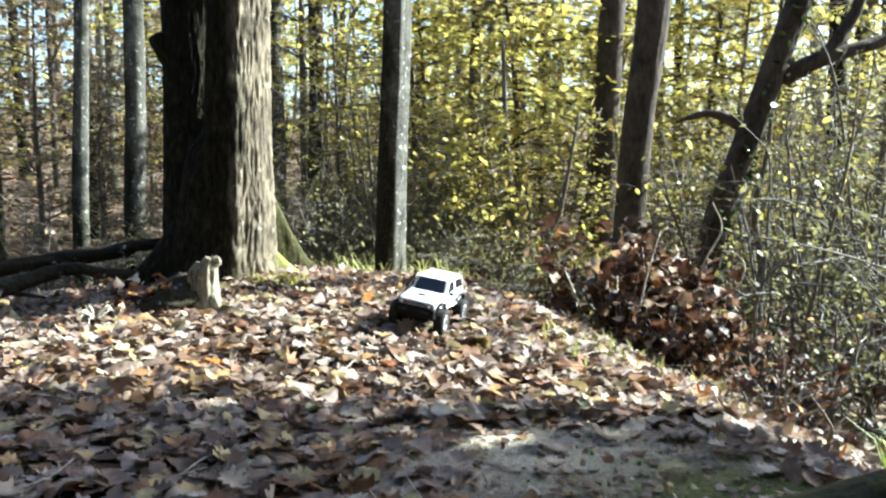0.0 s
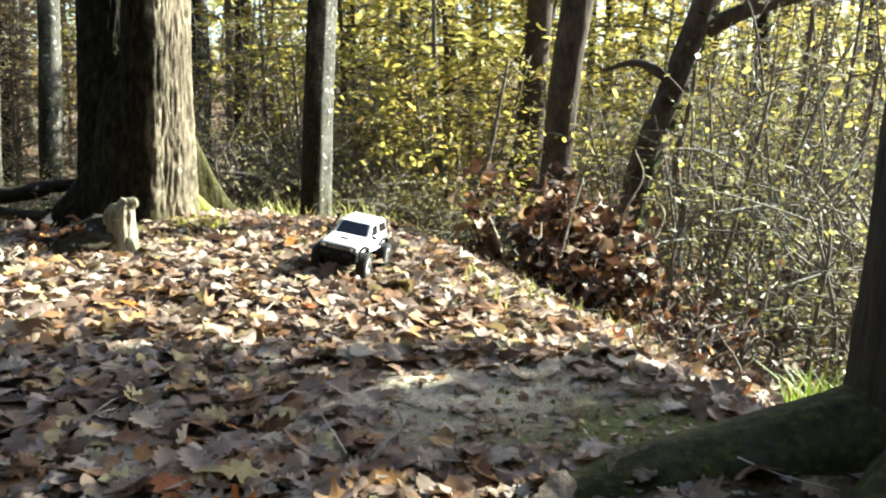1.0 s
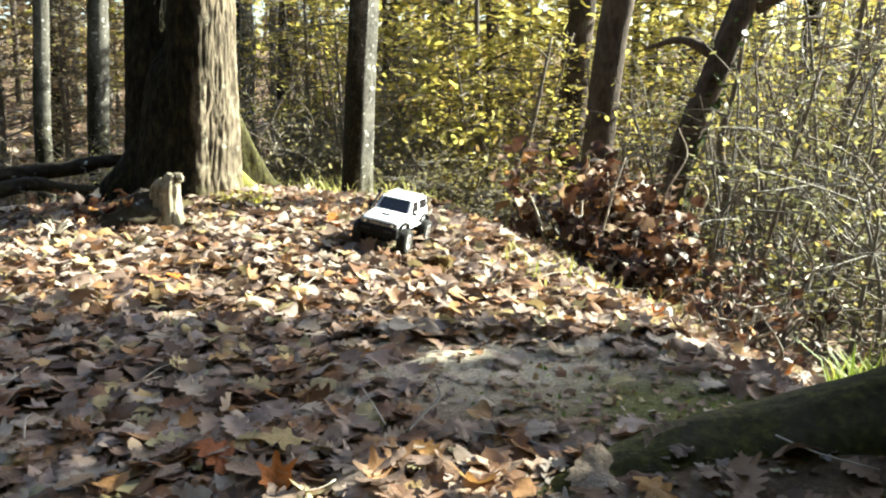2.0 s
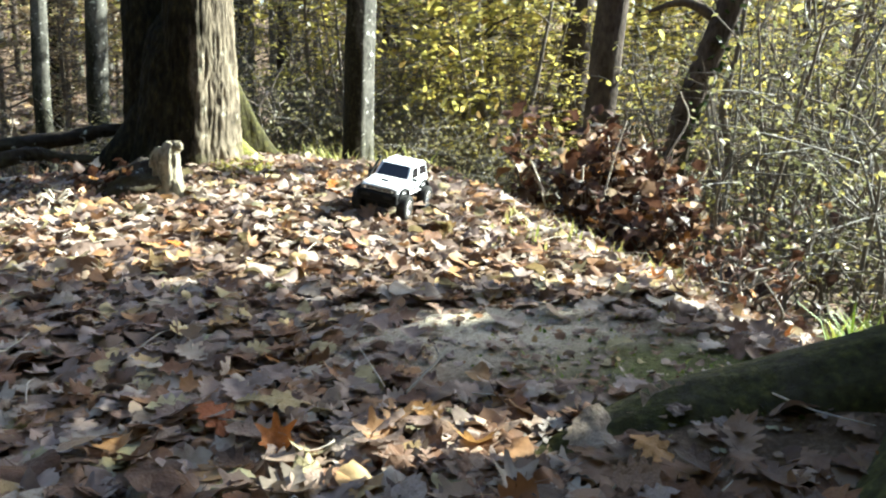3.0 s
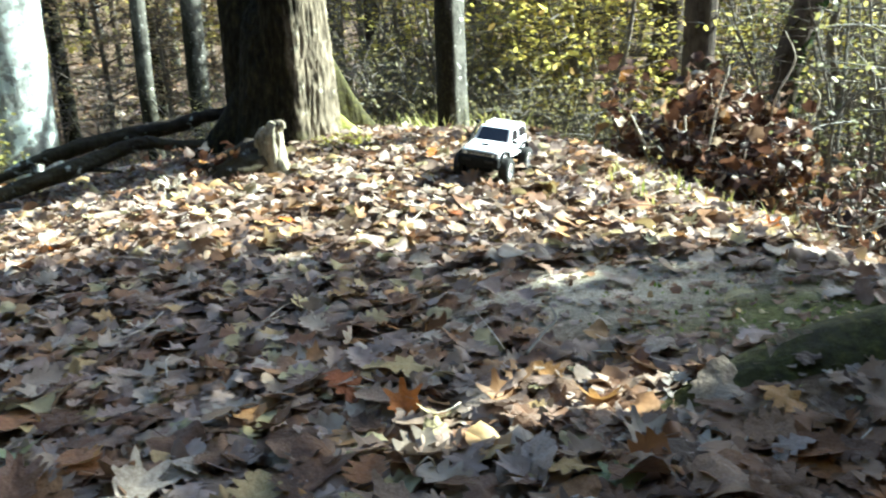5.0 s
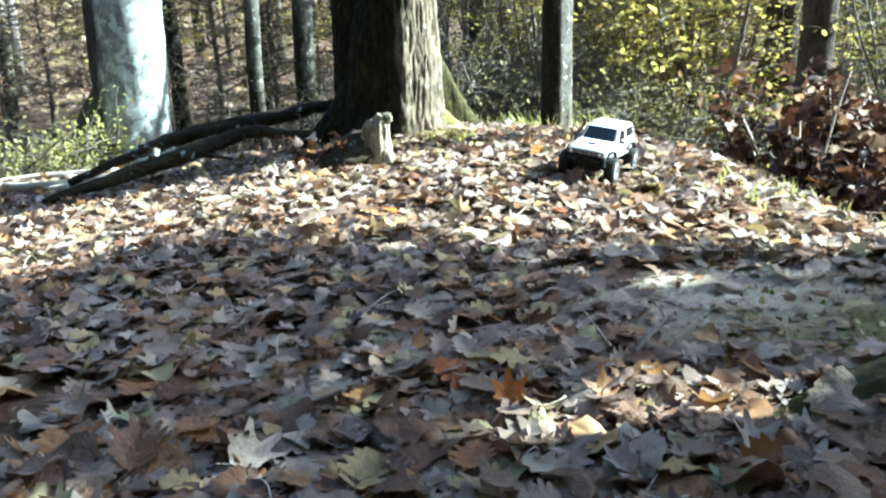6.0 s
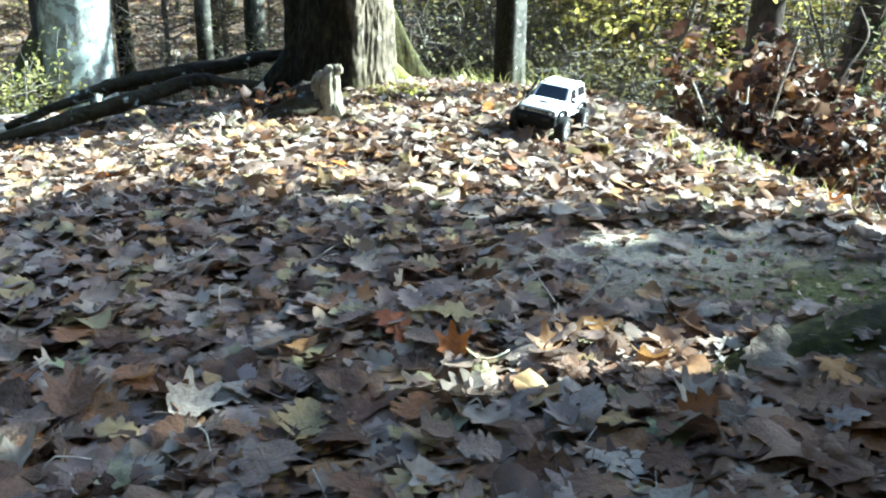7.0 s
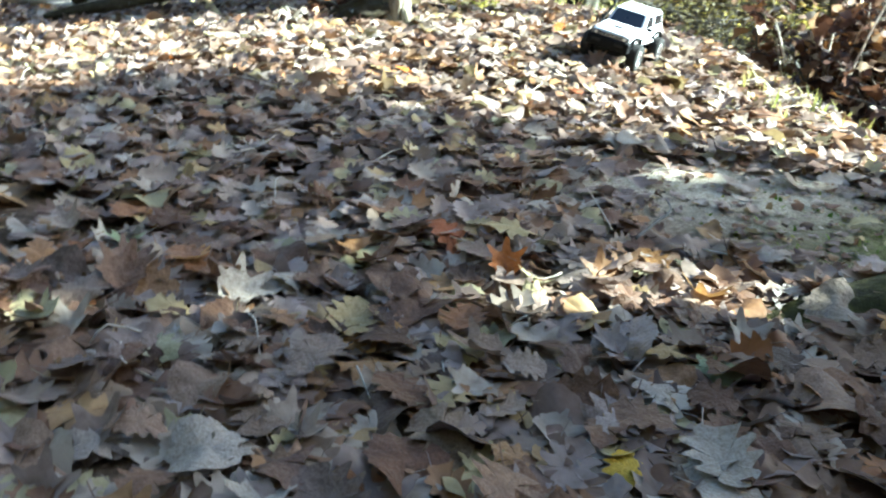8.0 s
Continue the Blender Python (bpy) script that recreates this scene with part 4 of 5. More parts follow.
def crooked(points, radii, label, seed, leaf, size, per, sprays=14, reach=(0.25, 0.55)):
    """A dark crooked young stem with a few forks and sparse leaves."""
    r = np.random.default_rng(seed)
    base = np.array(points[0])
    e = thing("crooked_sapling", points[0], label, "sapling", "crooked saplings below the bank")
    st, lv = Shape(), Shape()
    line = [np.array(p) - base for p in points]
    line = [line[0] - (0, 0, 0.15)] + line + [line[-1] + (line[-1] - line[-2]) * 1.6 + (0, 0, 0.4)]
    tube(st, line, radii, 9, 8, 0.0015, 12, 5.0)
    st.ob("stem", M_TWIG, e, "dark crooked stem")
    for k in range(sprays):
        br = Shape()
        i = int(r.integers(1, len(line) - 1))
        u = r.uniform()
        o = line[i] * (1 - u) + line[i + 1] * u
        ln, pos = spray_points(o, (r.normal(), 0.6 * r.normal(), r.uniform(0.0, 0.9) * (14 / sprays)), r.uniform(*reach), per, 0.08 + 0.06 * (reach[1] > 0.6), 0.1)
        tube(br, ln, [0.006, 0.002], 5, 3)
        br.ob("branch", M_TWIG, e)
        scatter(lv, SPRAY_FORMS, pos, r.uniform(0.7, 1.2, per) * size, 40)
    lv.ob("foliage", leaf, e, "sparse yellow leaves")


crooked([(1.596, 4.5, -0.50), (1.614, 4.5, -0.28), (1.656, 4.5, -0.05), (1.605, 4.5, 0.24), (1.648, 4.5, 0.48), (1.67, 4.5, 0.71)], [0.026, 0.022, 0.018, 0.012, 0.006], "dark crooked sapling behind the brown brush", 1, M_YELLOW, 0.05, 5)
crooked([(2.431, 5.2, -0.62), (2.467, 5.2, -0.40), (2.56, 5.2, -0.087), (2.587, 5.2, 0.287)], [0.034, 0.030, 0.026, 0.012], "thick leaning sapling in the thicket", 2, M_GREEN, 0.045, 5)
crooked([(2.068, 4.0, -0.68), (2.02, 4.0, -0.129), (2.088, 4.0, 0.066), (2.181, 4.0, 0.296), (2.216, 4.0, 0.51)], [0.014, 0.013, 0.012, 0.010, 0.005], "thin dark sapling bent over the hollow", 3, M_GREEN, 0.045, 5)
crooked([(2.324, 4.3, -0.73), (2.38, 4.3, -0.305), (2.422, 4.3, -0.113), (2.469, 4.3, 0.075)], [0.022, 0.020, 0.016, 0.008], "dark forked sapling in the thicket", 4, M_GREEN, 0.045, 5)
crooked([(0.608, 6.2, -0.45), (0.556, 6.2, -0.144), (0.48, 6.2, 0.09), (0.465, 6.2, 0.319), (0.446, 6.2, 0.544)], [0.040, 0.034, 0.030, 0.026, 0.012], "dark crooked sapling with tiers of yellow leaves", 5, M_YELLOW, 0.068, 34, 26, (0.5, 1.0))
crooked([(0.60, 5.8, -0.40), (0.646, 5.8, -0.267), (0.713, 5.8, 0.01), (0.782, 5.8, 0.156)], [0.026, 0.024, 0.020, 0.008], "dark leaning sapling behind the bank", 6, M_YELLOW, 0.05, 8)


s8 = shrub((-0.85, 5.4), 13, 0.62, 9, 18, M_WEED, 0.032)
for px, py, sc in ((-0.45, 5.9, 1.1), (-0.05, 5.5, 0.9), (0.35, 5.6, 0.9), (-1.25, 6.1, 1.1), (0.70, 6.4, 1.2), (-0.10, 6.7, 1.4), (0.30, 6.3, 1.2), (-0.75, 6.6, 1.3), (-1.7, 6.6, 1.0), (-2.1, 5.6, 0.8), (1.0, 5.9, 1.0)):
    o = copy_thing(s8, pose(px, py, ground_z(px, py) - 0.03, 0, 0, rng.uniform(0, 360)))
    o.scale = (sc, sc, sc)


# ---- grass ----
def grass(at, radius, count, height, material, label, seed):
    r = np.random.default_rng(seed)
    s = Shape()
    for k in range(count):
        a, d = r.uniform(0, 6.3), radius * math.sqrt(r.uniform(0, 1))
        x, y = at[0] + math.cos(a) * d * 1.3, at[1] + math.sin(a) * d
        z = ground_z(x, y) - 0.01
        h, b, w = height * r.uniform(0.4, 1.1), r.uniform(0, 6.3), r.uniform(0.002, 0.0045)
        bx, by = math.cos(b), math.sin(b)
        lean_ = r.uniform(0.1, 0.8) * h
        v = [(x - by * w, y + bx * w, z), (x + by * w, y - bx * w, z), (x + bx * lean_ * 0.35 - by * w, y + by * lean_ * 0.35 + bx * w, z + h * 0.6), (x + bx * lean_ * 0.35 + by * w, y + by * lean_ * 0.35 - bx * w, z + h * 0.6), (x + bx * lean_, y + by * lean_, z + h * 0.85)]
        s.put(v, [(0, 1, 3), (0, 3, 2), (2, 3, 4)])
    return tagged(s.ob("grass_tuft", material), label, "grass", kind="stuff")


grass((1.16, 1.98), 0.085, 190, 0.21, M_GRASS, "bright green grass tuft behind the root", 1)
grass((-0.69, 3.60), 0.10, 420, 0.065, M_MOSSGRASS, "short yellow-green grass at the oak's foot", 2)
grass((-0.25, 4.35), 0.35, 170, 0.13, M_DRYGRASS, "dry grass around the slender tree", 3)
grass((0.15, 5.1), 0.60, 520, 0.26, M_DRYGRASS, "pale weeds and grass in the hollow behind the bank", 8)
grass((-0.75, 5.3), 0.55, 380, 0.24, M_DRYGRASS, "pale weeds beside the slender tree", 9)
grass((0.95, 5.3), 0.45, 320, 0.30, M_DRYGRASS, "pale weeds behind the brown brush", 10)
grass((0.35, 3.75), 0.40, 130, 0.08, M_DRYGRASS, "dry low grass on the edge of the bank", 4)
grass((0.55, 1.5), 0.35, 420, 0.022, M_GRASS, "short moss and grass beside the root", 5)
grass((0.15, 1.75), 0.45, 300, 0.018, M_DRYGRASS, "short dry grass stubble on the sandy patch", 6)
grass((0.62, 2.6), 0.30, 160, 0.09, M_DRYGRASS, "dry grass blades along the bank's edge", 7)

# ---- woods behind: copies of three grown trees, and the far woods as one mass ----
bg = [tree("forest_tree", "tall straight forest tree with thin autumn crown", (-2.0, 10.5, -0.85), [(0, 0, -0.2), (0.02, 0, 1.5), (0.0, 0.05, 4.0), (0.1, 0, 10.0)], [0.12, 0.10, 0.09, 0.03], M_GREY, 14, 5, 0.006, 71.0, crown_spec(3.0, 5, 420, 0.12, M_YELLOW, 72, 9.5, 1.8), group="trees of the wood"),
      tree("forest_tree", "slim forest tree with bare lower trunk", (0.35, 9.4, -0.85), [(0, 0, -0.2), (-0.03, 0, 1.5), (0.06, 0.0, 4.0), (0.2, 0, 9.0)], [0.075, 0.065, 0.055, 0.02], M_BROWNBARK, 12, 5, 0.004, 73.0, crown_spec(2.6, 5, 380, 0.11, M_YELLOW, 74, 8.5, 1.6), group="trees of the wood"),
      tree("forest_tree", "dark forest tree with rusty leaves", (-5.2, 8.4, -0.85), [(0, 0, -0.2), (0.04, 0, 1.5), (0.12, 0.0, 4.0), (0.1, 0, 9.5)], [0.10, 0.085, 0.075, 0.02], M_BROWNBARK, 12, 5, 0.005, 75.0, crown_spec(2.8, 5, 380, 0.11, M_RUST, 76, 9.0, 1.7), group="trees of the wood")]
wood = np.random.default_rng(33)
placed = []
for k in range(420):
    a, d = wood.uniform(-2.2, 2.2), 8.5 + 26 * wood.uniform(0, 1) ** 0.8
    if len(placed) >= 110:
        break
    x, y = d * math.sin(a), d * math.cos(a)
    bearing = math.degrees(a)
    if any(math.hypot(x - p[0], y - p[1]) < 1.0 for p in placed):
        continue
    if (48 < bearing < 78 and d < 30) or (28 < bearing <= 48 and d < 26 and k % 4):      # the gap in the wood through which the sun comes in
        continue
    placed.append((x, y))
    o = copy_thing(bg[int(wood.integers(0, 3))], pose(x, y, ground_z(x, y), 0, wood.uniform(-3, 3), wood.uniform(0, 360)))
    sc = wood.uniform(0.7, 1.35)
    o.scale = (sc, sc, 1.0)

for x, y, src, sc in ((5.6, 12.0, 0, 1.1), (7.0, 14.2, 2, 1.2), (8.6, 15.0, 1, 1.2), (6.3, 16.6, 0, 1.3), (9.2, 17.5, 2, 1.3), (7.9, 12.6, 1, 1.0)):
    o = copy_thing(bg[src], pose(x, y, ground_z(x, y), 0, 0, 50 * x))
    o.scale = (sc, sc, 1.0)

# trees out of view on the sunny side and behind, which shade the foreground
for x, y, src, sc in ((6.0, 3.0, 1, 1.5), (5.2, 1.4, 2, 1.4), (3.2, -2.5, 0, 1.2), (-3.5, -1.5, 1, 1.2), (-2.0, -4.5, 2, 1.2), (1.0, -4.0, 1, 1.2), (-5.5, 1.5, 0, 1.2)):
    o = copy_thing(bg[src], pose(x, y, ground_z(x, y), 0, 0, 40 * x))
    o.scale = (sc, sc, 0.8)

# added unseen tree whose crown is shaped to shade the foreground
shade = thing("maple_tree", (4.5, 2.0, ground_z(4.5, 2.0)), "leaning leafy tree added out of view for shade", "tree")
t = Shape()
tube(t, [(0, -0.7, -0.2), (0.05, -0.7, 1.5), (0.02, -0.6, 3.2), (0.02, 0.3, 4.3), (0.02, 1.6, 5.0), (0.02, 2.6, 5.9)], [0.14, 0.12, 0.09, 0.07, 0.05, 0.02], 20, 8, 0.008)
t.ob("trunk", M_BROWNBARK, shade)
# wanted shade edge on the ground (x, y) that the crown is cut to
EDGE = [(-1.4, 2.32), (-0.75, 2.18), (-0.3, 2.06), (0.0, 1.98), (0.25, 1.90), (0.47, 1.81), (0.66, 1.66), (0.9, 1.62)]


def open_crown(pts):
    """Drops crown leaves that would shade the wanted sunlit bank, root strip and flecks."""
    p = np.asarray(pts) + np.array([4.5, 2.0, shade.location.z])
    g = p - np.outer(p[:, 2] / TO_SUN.z, np.array(TO_SUN))
    edge = np.interp(g[:, 0], [e[0] for e in EDGE], [e[1] for e in EDGE]) + 0.05 * np.sin(g[:, 0] * 23) + np.abs(wood.normal(0, 0.13, len(g)))
    lit = g[:, 1] > edge
    lit |= np.hypot((g[:, 0] - 0.04) / 0.27, (g[:, 1] - 1.15 - 0.25 * (g[:, 0] - 0.04)) / 0.105) < 1
    sand = np.hypot((g[:, 0] - 0.14) / 0.36, (g[:, 1] - 1.74) / 0.16) < 1
    lit |= np.sin(g[:, 0] * 9 + 1.0) * np.sin(g[:, 1] * 21 + g[:, 0] * 6) > np.where(sand, 0.05, 0.85)
    return np.asarray(pts)[~lit]


cr = Shape()
for k in range(120):
    z = 2.6 + 2.6 * (k + 0.5) / 120
    if (z < 2.95 and k % 5 in (0, 3)) or (z < 3.2 and k % 3 == 0):
        continue
    mid_y = 0.98 + 0.60 * (z - 2.31)
    ln, pts = spray_points((0.25 * wood.normal(), mid_y + wood.uniform(-0.40 if z < 3.25 else -1.05, 0.30), z + 0.7), (wood.normal(), 0.35 * wood.normal(), 0.1), wood.uniform(0.4, 0.7), 44, 0.15)
    limb = Shape()
    up = min(0.97, max(0.45 if z < 3.35 else 0.05, (z - 2.6) / 2.6))
    tube(limb, [(0.02, -0.6 + 3.2 * up, 3.2 + 2.6 * up ** 0.8), (0.05, 0.5 * (ln[0][1] - 0.6 + 3.2 * up), 0.5 * (z + 3.9 + 2.6 * up)), ln[0]], [0.012, 0.009, 0.006], 5, 3)
    tube(limb, ln, [0.008, 0.002], 4, 2)
    limb.ob("limb", M_TWIG, shade)
    pts = open_crown(pts)
    scatter(cr, FAR_FORMS[:1] + FAR_FORMS[3:4], pts, wood.uniform(0.10, 0.17, len(pts)), 45)
for k in range(44):
    z = 1.98 + 0.76 * (k + 0.5) / 44
    side = wood.uniform(1.05, 1.36 + 0.70 * (z - 2.2))
    at = ((wood.normal() * 0.25), (side + 0.358 * 4.5) / 0.934 - 2.0, z - shade.location.z)
    ln, pts = spray_points(at, (wood.normal(), 0.2 * wood.normal(), 0.05), wood.uniform(0.35, 0.6), 30, 0.12)
    limb = Shape()
    tube(limb, [(0.02, 1.6, 5.0), (0.04, 0.5 * (at[1] + 1.75), 0.5 * (at[2] + 5.0)), ln[0]], [0.012, 0.008, 0.005], 5, 3)
    tube(limb, ln, [0.006, 0.002], 4, 2)
    limb.ob("limb", M_TWIG, shade)
    pts = open_crown(pts)
    scatter(cr, FAR_FORMS[:1] + FAR_FORMS[3:4], pts, wood.uniform(0.10, 0.16, len(pts)), 45)
cr.ob("crown", M_YELLOW, shade, "yellow leaf crown shaped to cast the foreground shade")

# unseen bush and copy added to block skylight below the root
shade_bush = thing("holly_bush", (1.85, 0.35, ground_z(1.85, 0.35)), "dense dark bush added out of view as shade", "bush")
st, lv = Shape(), Shape()
for k in range(46):
    a, h = wood.uniform(0, 6.28), wood.uniform(0.5, 2.4)
    tip = np.array([math.cos(a) * 0.55 * (1.2 - 0.3 * h), math.sin(a) * 0.55 * (1.2 - 0.3 * h), h])
    tube(st, [(0, 0, 0.0), tip * (0.3, 0.3, 0.6), tip], [0.018, 0.010, 0.004], 6, 4)
    scatter(lv, FAR_FORMS[1:3], tip * (1, 1, 1) + wood.normal(0, 0.16, (60, 3)), wood.uniform(0.06, 0.10, 60), 60)
st.ob("stem", M_TWIG, shade_bush)
lv.ob("foliage", M_IVY, shade_bush, "glossy dark green leaves")

o = copy_thing(shade_bush, pose(1.35, 0.25, ground_z(1.35, 0.25), 0, 0, 130))
o.scale = (0.65, 0.65, 0.8)

# unseen dark wood added behind and beside the viewer to cut skylight on trunks
dark = Shape()
pos = []
for k in range(210):
    a, d = radians(wood.uniform(96, 292)), wood.uniform(5.0, 13)
    x, y = d * math.sin(a), d * math.cos(a)
    z, h = ground_z(x, y), wood.uniform(6, 10)
    tube(dark, [(x, y, z - 0.3), (x + wood.normal(0, 0.15), y, z + h * 0.5), (x + wood.normal(0, 0.3), y, z + h)], [wood.uniform(0.08, 0.2), 0.08, 0.03], 8, 2)
    n = 220
    u = wood.uniform(0.02, 1, n)
    pos.append(np.stack([x + np.clip(wood.normal(0, 1.0, n), -1.4, 1.4) * (1.15 - 0.7 * u), y + np.clip(wood.normal(0, 1.0, n), -1.4, 1.4) * (1.15 - 0.7 * u), z + u * h], 1))
pos = np.concatenate(pos)
tagged(dark.ob("unseen_woods", M_BROWNBARK), "unseen dark trunks added behind to block skylight", "woods", kind="stuff")
dark = Shape()
glade = np.random.default_rng(44)
size = np.tile(wood.uniform(0.20, 0.38, len(pos)), 3)
pos = np.concatenate([pos, pos + glade.normal(0, 0.22, pos.shape), pos + glade.normal(0, 0.22, pos.shape)])
scatter(dark, FAR_SPRAY, pos, size, 50)
tagged(dark.ob("unseen_foliage", M_IVY), "unseen dark foliage added behind to block skylight", "foliage", kind="stuff")

far = Shape()
farleaf = Shape()
pos, rust = [], []
for k in range(520):
    a, d = wood.uniform(-math.pi, math.pi), wood.uniform(20, 62)
    x, y = d * math.sin(a), d * math.cos(a)
    if 50 < math.degrees(a) < 84:
        continue
    z = ground_z(x, y)
    h = wood.uniform(7, 12)
    tube(far, [(x, y, z - 0.3), (x + wood.normal(0, 0.2), y, z + h * 0.5), (x + wood.normal(0, 0.5), y, z + h)], [wood.uniform(0.08, 0.2), 0.09, 0.03], 6, 2)
    n = 230
    (rust if x < -0.25 * y + 2 * wood.normal() else pos).append(np.stack([x + wood.normal(0, 1.6, n), y + wood.normal(0, 1.6, n), z + wood.uniform(0.03, 1, n) * h * wood.uniform(0.5, 1)], 1))
pos, rust = np.concatenate(pos), np.concatenate(rust)
tagged(far.ob("far_woods", M_GREYTWIG), "grey trunks of the far woods", "woods", kind="stuff")
scatter(farleaf, FAR_SPRAY, pos, wood.uniform(0.25, 0.55, len(pos)), 45)
tagged(farleaf.ob("far_foliage", M_YELLOW), "yellow foliage of the far woods", "foliage", kind="stuff")
farleaf = Shape()
scatter(farleaf, FAR_SPRAY, rust, wood.uniform(0.25, 0.55, len(rust)), 45)
tagged(farleaf.ob("far_foliage", M_RUST), "rust-brown foliage of the far woods", "foliage", kind="stuff")

# ---- the toy car ----
M_WHITE = plain("white_body_shell", (0.74, 0.76, 0.80), 0.22, 0, 6, 0.04)
M_BLACK = plain("black_plastic", (0.006, 0.006, 0.007), 0.75, 0, 60, 0.4, 0.2)
M_BLACK.node_tree.nodes["Principled BSDF"].inputs["Specular IOR Level"].default_value = 0.15
M_TYRE = plain("dusty_rubber", (0.016, 0.015, 0.014), 0.9, 0, 45, 0.5, 0.4)
M_RIM = plain("silver_rim", (0.72, 0.73, 0.75), 0.3, 0.65, 30, 0.08)
M_GLASS = plain("smoked_window", (0.02, 0.018, 0.02), 0.08, 0, 8, 0.3)
M_LENS = plain("smoked_lamp_lens", (0.16, 0.165, 0.18), 0.12, 0, 20, 0.3)
M_STEEL = plain("steel_link", (0.25, 0.25, 0.26), 0.4, 0.8, 50, 0.3)


def box(bm, x0, x1, y0, y1, z0, z1, bevel=0.0, segs=2):
    made = bmesh.ops.create_cube(bm, size=1.0)["verts"]
    for v in made:
        v.co = Vector(((x0 + x1) / 2 + v.co.x * (x1 - x0), (y0 + y1) / 2 + v.co.y * (y1 - y0), (z0 + z1) / 2 + v.co.z * (z1 - z0)))
    if bevel:
        edges = list({e for v in made for e in v.link_edges})
        bmesh.ops.bevel(bm, geom=edges, offset=bevel, segments=segs, profile=0.5, affect="EDGES")
    return made


def rounded(name, dims, bevel, material, parent, label=""):
    bm = bmesh.new()
    box(bm, *dims, bevel)
    return part(name, bm, material, parent, label)


def loft(name, sections, material, parent, label="", bevel=0.0):
    """A shell through cross sections of equal point count, ends closed."""
    bm = bmesh.new()
    rings = [[bm.verts.new(p) for p in s] for s in sections]
    n = len(rings[0])
    for a, b in zip(rings, rings[1:]):
        for k in range(n):
            bm.faces.new((a[k], a[(k + 1) % n], b[(k + 1) % n], b[k]))
    bm.faces.new(rings[0][::-1])
    bm.faces.new(rings[-1])
    bmesh.ops.recalc_face_normals(bm, faces=bm.faces[:])
    if bevel:
        bmesh.ops.bevel(bm, geom=[e for e in bm.edges if e.calc_face_angle(0) > 0.35], offset=bevel, segments=3, profile=0.5, affect="EDGES")
    for f in bm.faces:
        f.smooth = True
    ob = part(name, bm, material, parent, label)
    return ob


def pane(name, corners, inset, material, parent, label, thick=0.0025):
    """A thin plate on four corners, pushed out by half its thickness."""
    c = [Vector(p) for p in corners]
    n = (c[1] - c[0]).cross(c[2] - c[0]).normalized()
    mid = sum(c, Vector()) / 4
    c = [mid + (p - mid) * (1 - inset) for p in c]
    bm = bmesh.new()
    lo = [bm.verts.new(p - n * thick) for p in c]
    hi = [bm.verts.new(p + n * thick) for p in c]
    bm.faces.new(lo[::-1])
    bm.faces.new(hi)
    for k in range(4):
        bm.faces.new((lo[k], lo[(k + 1) % 4], hi[(k + 1) % 4], hi[k]))
    bmesh.ops.bevel(bm, geom=[e for e in bm.edges if e.calc_length() < 3 * thick], offset=0.004, segments=3, profile=0.5, affect="EDGES")
    bmesh.ops.recalc_face_normals(bm, faces=bm.faces[:])
    return part(name, bm, material, parent, label)


def ring_profile(name, profile, segs, material, parent, label="", lugs=0.0):
    """A body turned round the x axis; lugs raise every second segment of the tread."""
    bm = bmesh.new()
    rows = []
    for k in range(segs):
        a = 2 * math.pi * k / segs
        row = []
        for x, r in profile:
            rr = r + (lugs if lugs and k % 2 and r > 0.9 * max(q[1] for q in profile) else 0.0)
            row.append(bm.verts.new((x, rr * math.cos(a), rr * math.sin(a))))
        rows.append(row)
    for k in range(segs):
        a, b = rows[k], rows[(k + 1) % segs]
        for j in range(len(profile) - 1):
            bm.faces.new((a[j], a[j + 1], b[j + 1], b[j]))
    bmesh.ops.recalc_face_normals(bm, faces=bm.faces[:])
    return part(name, bm, material, parent, label)


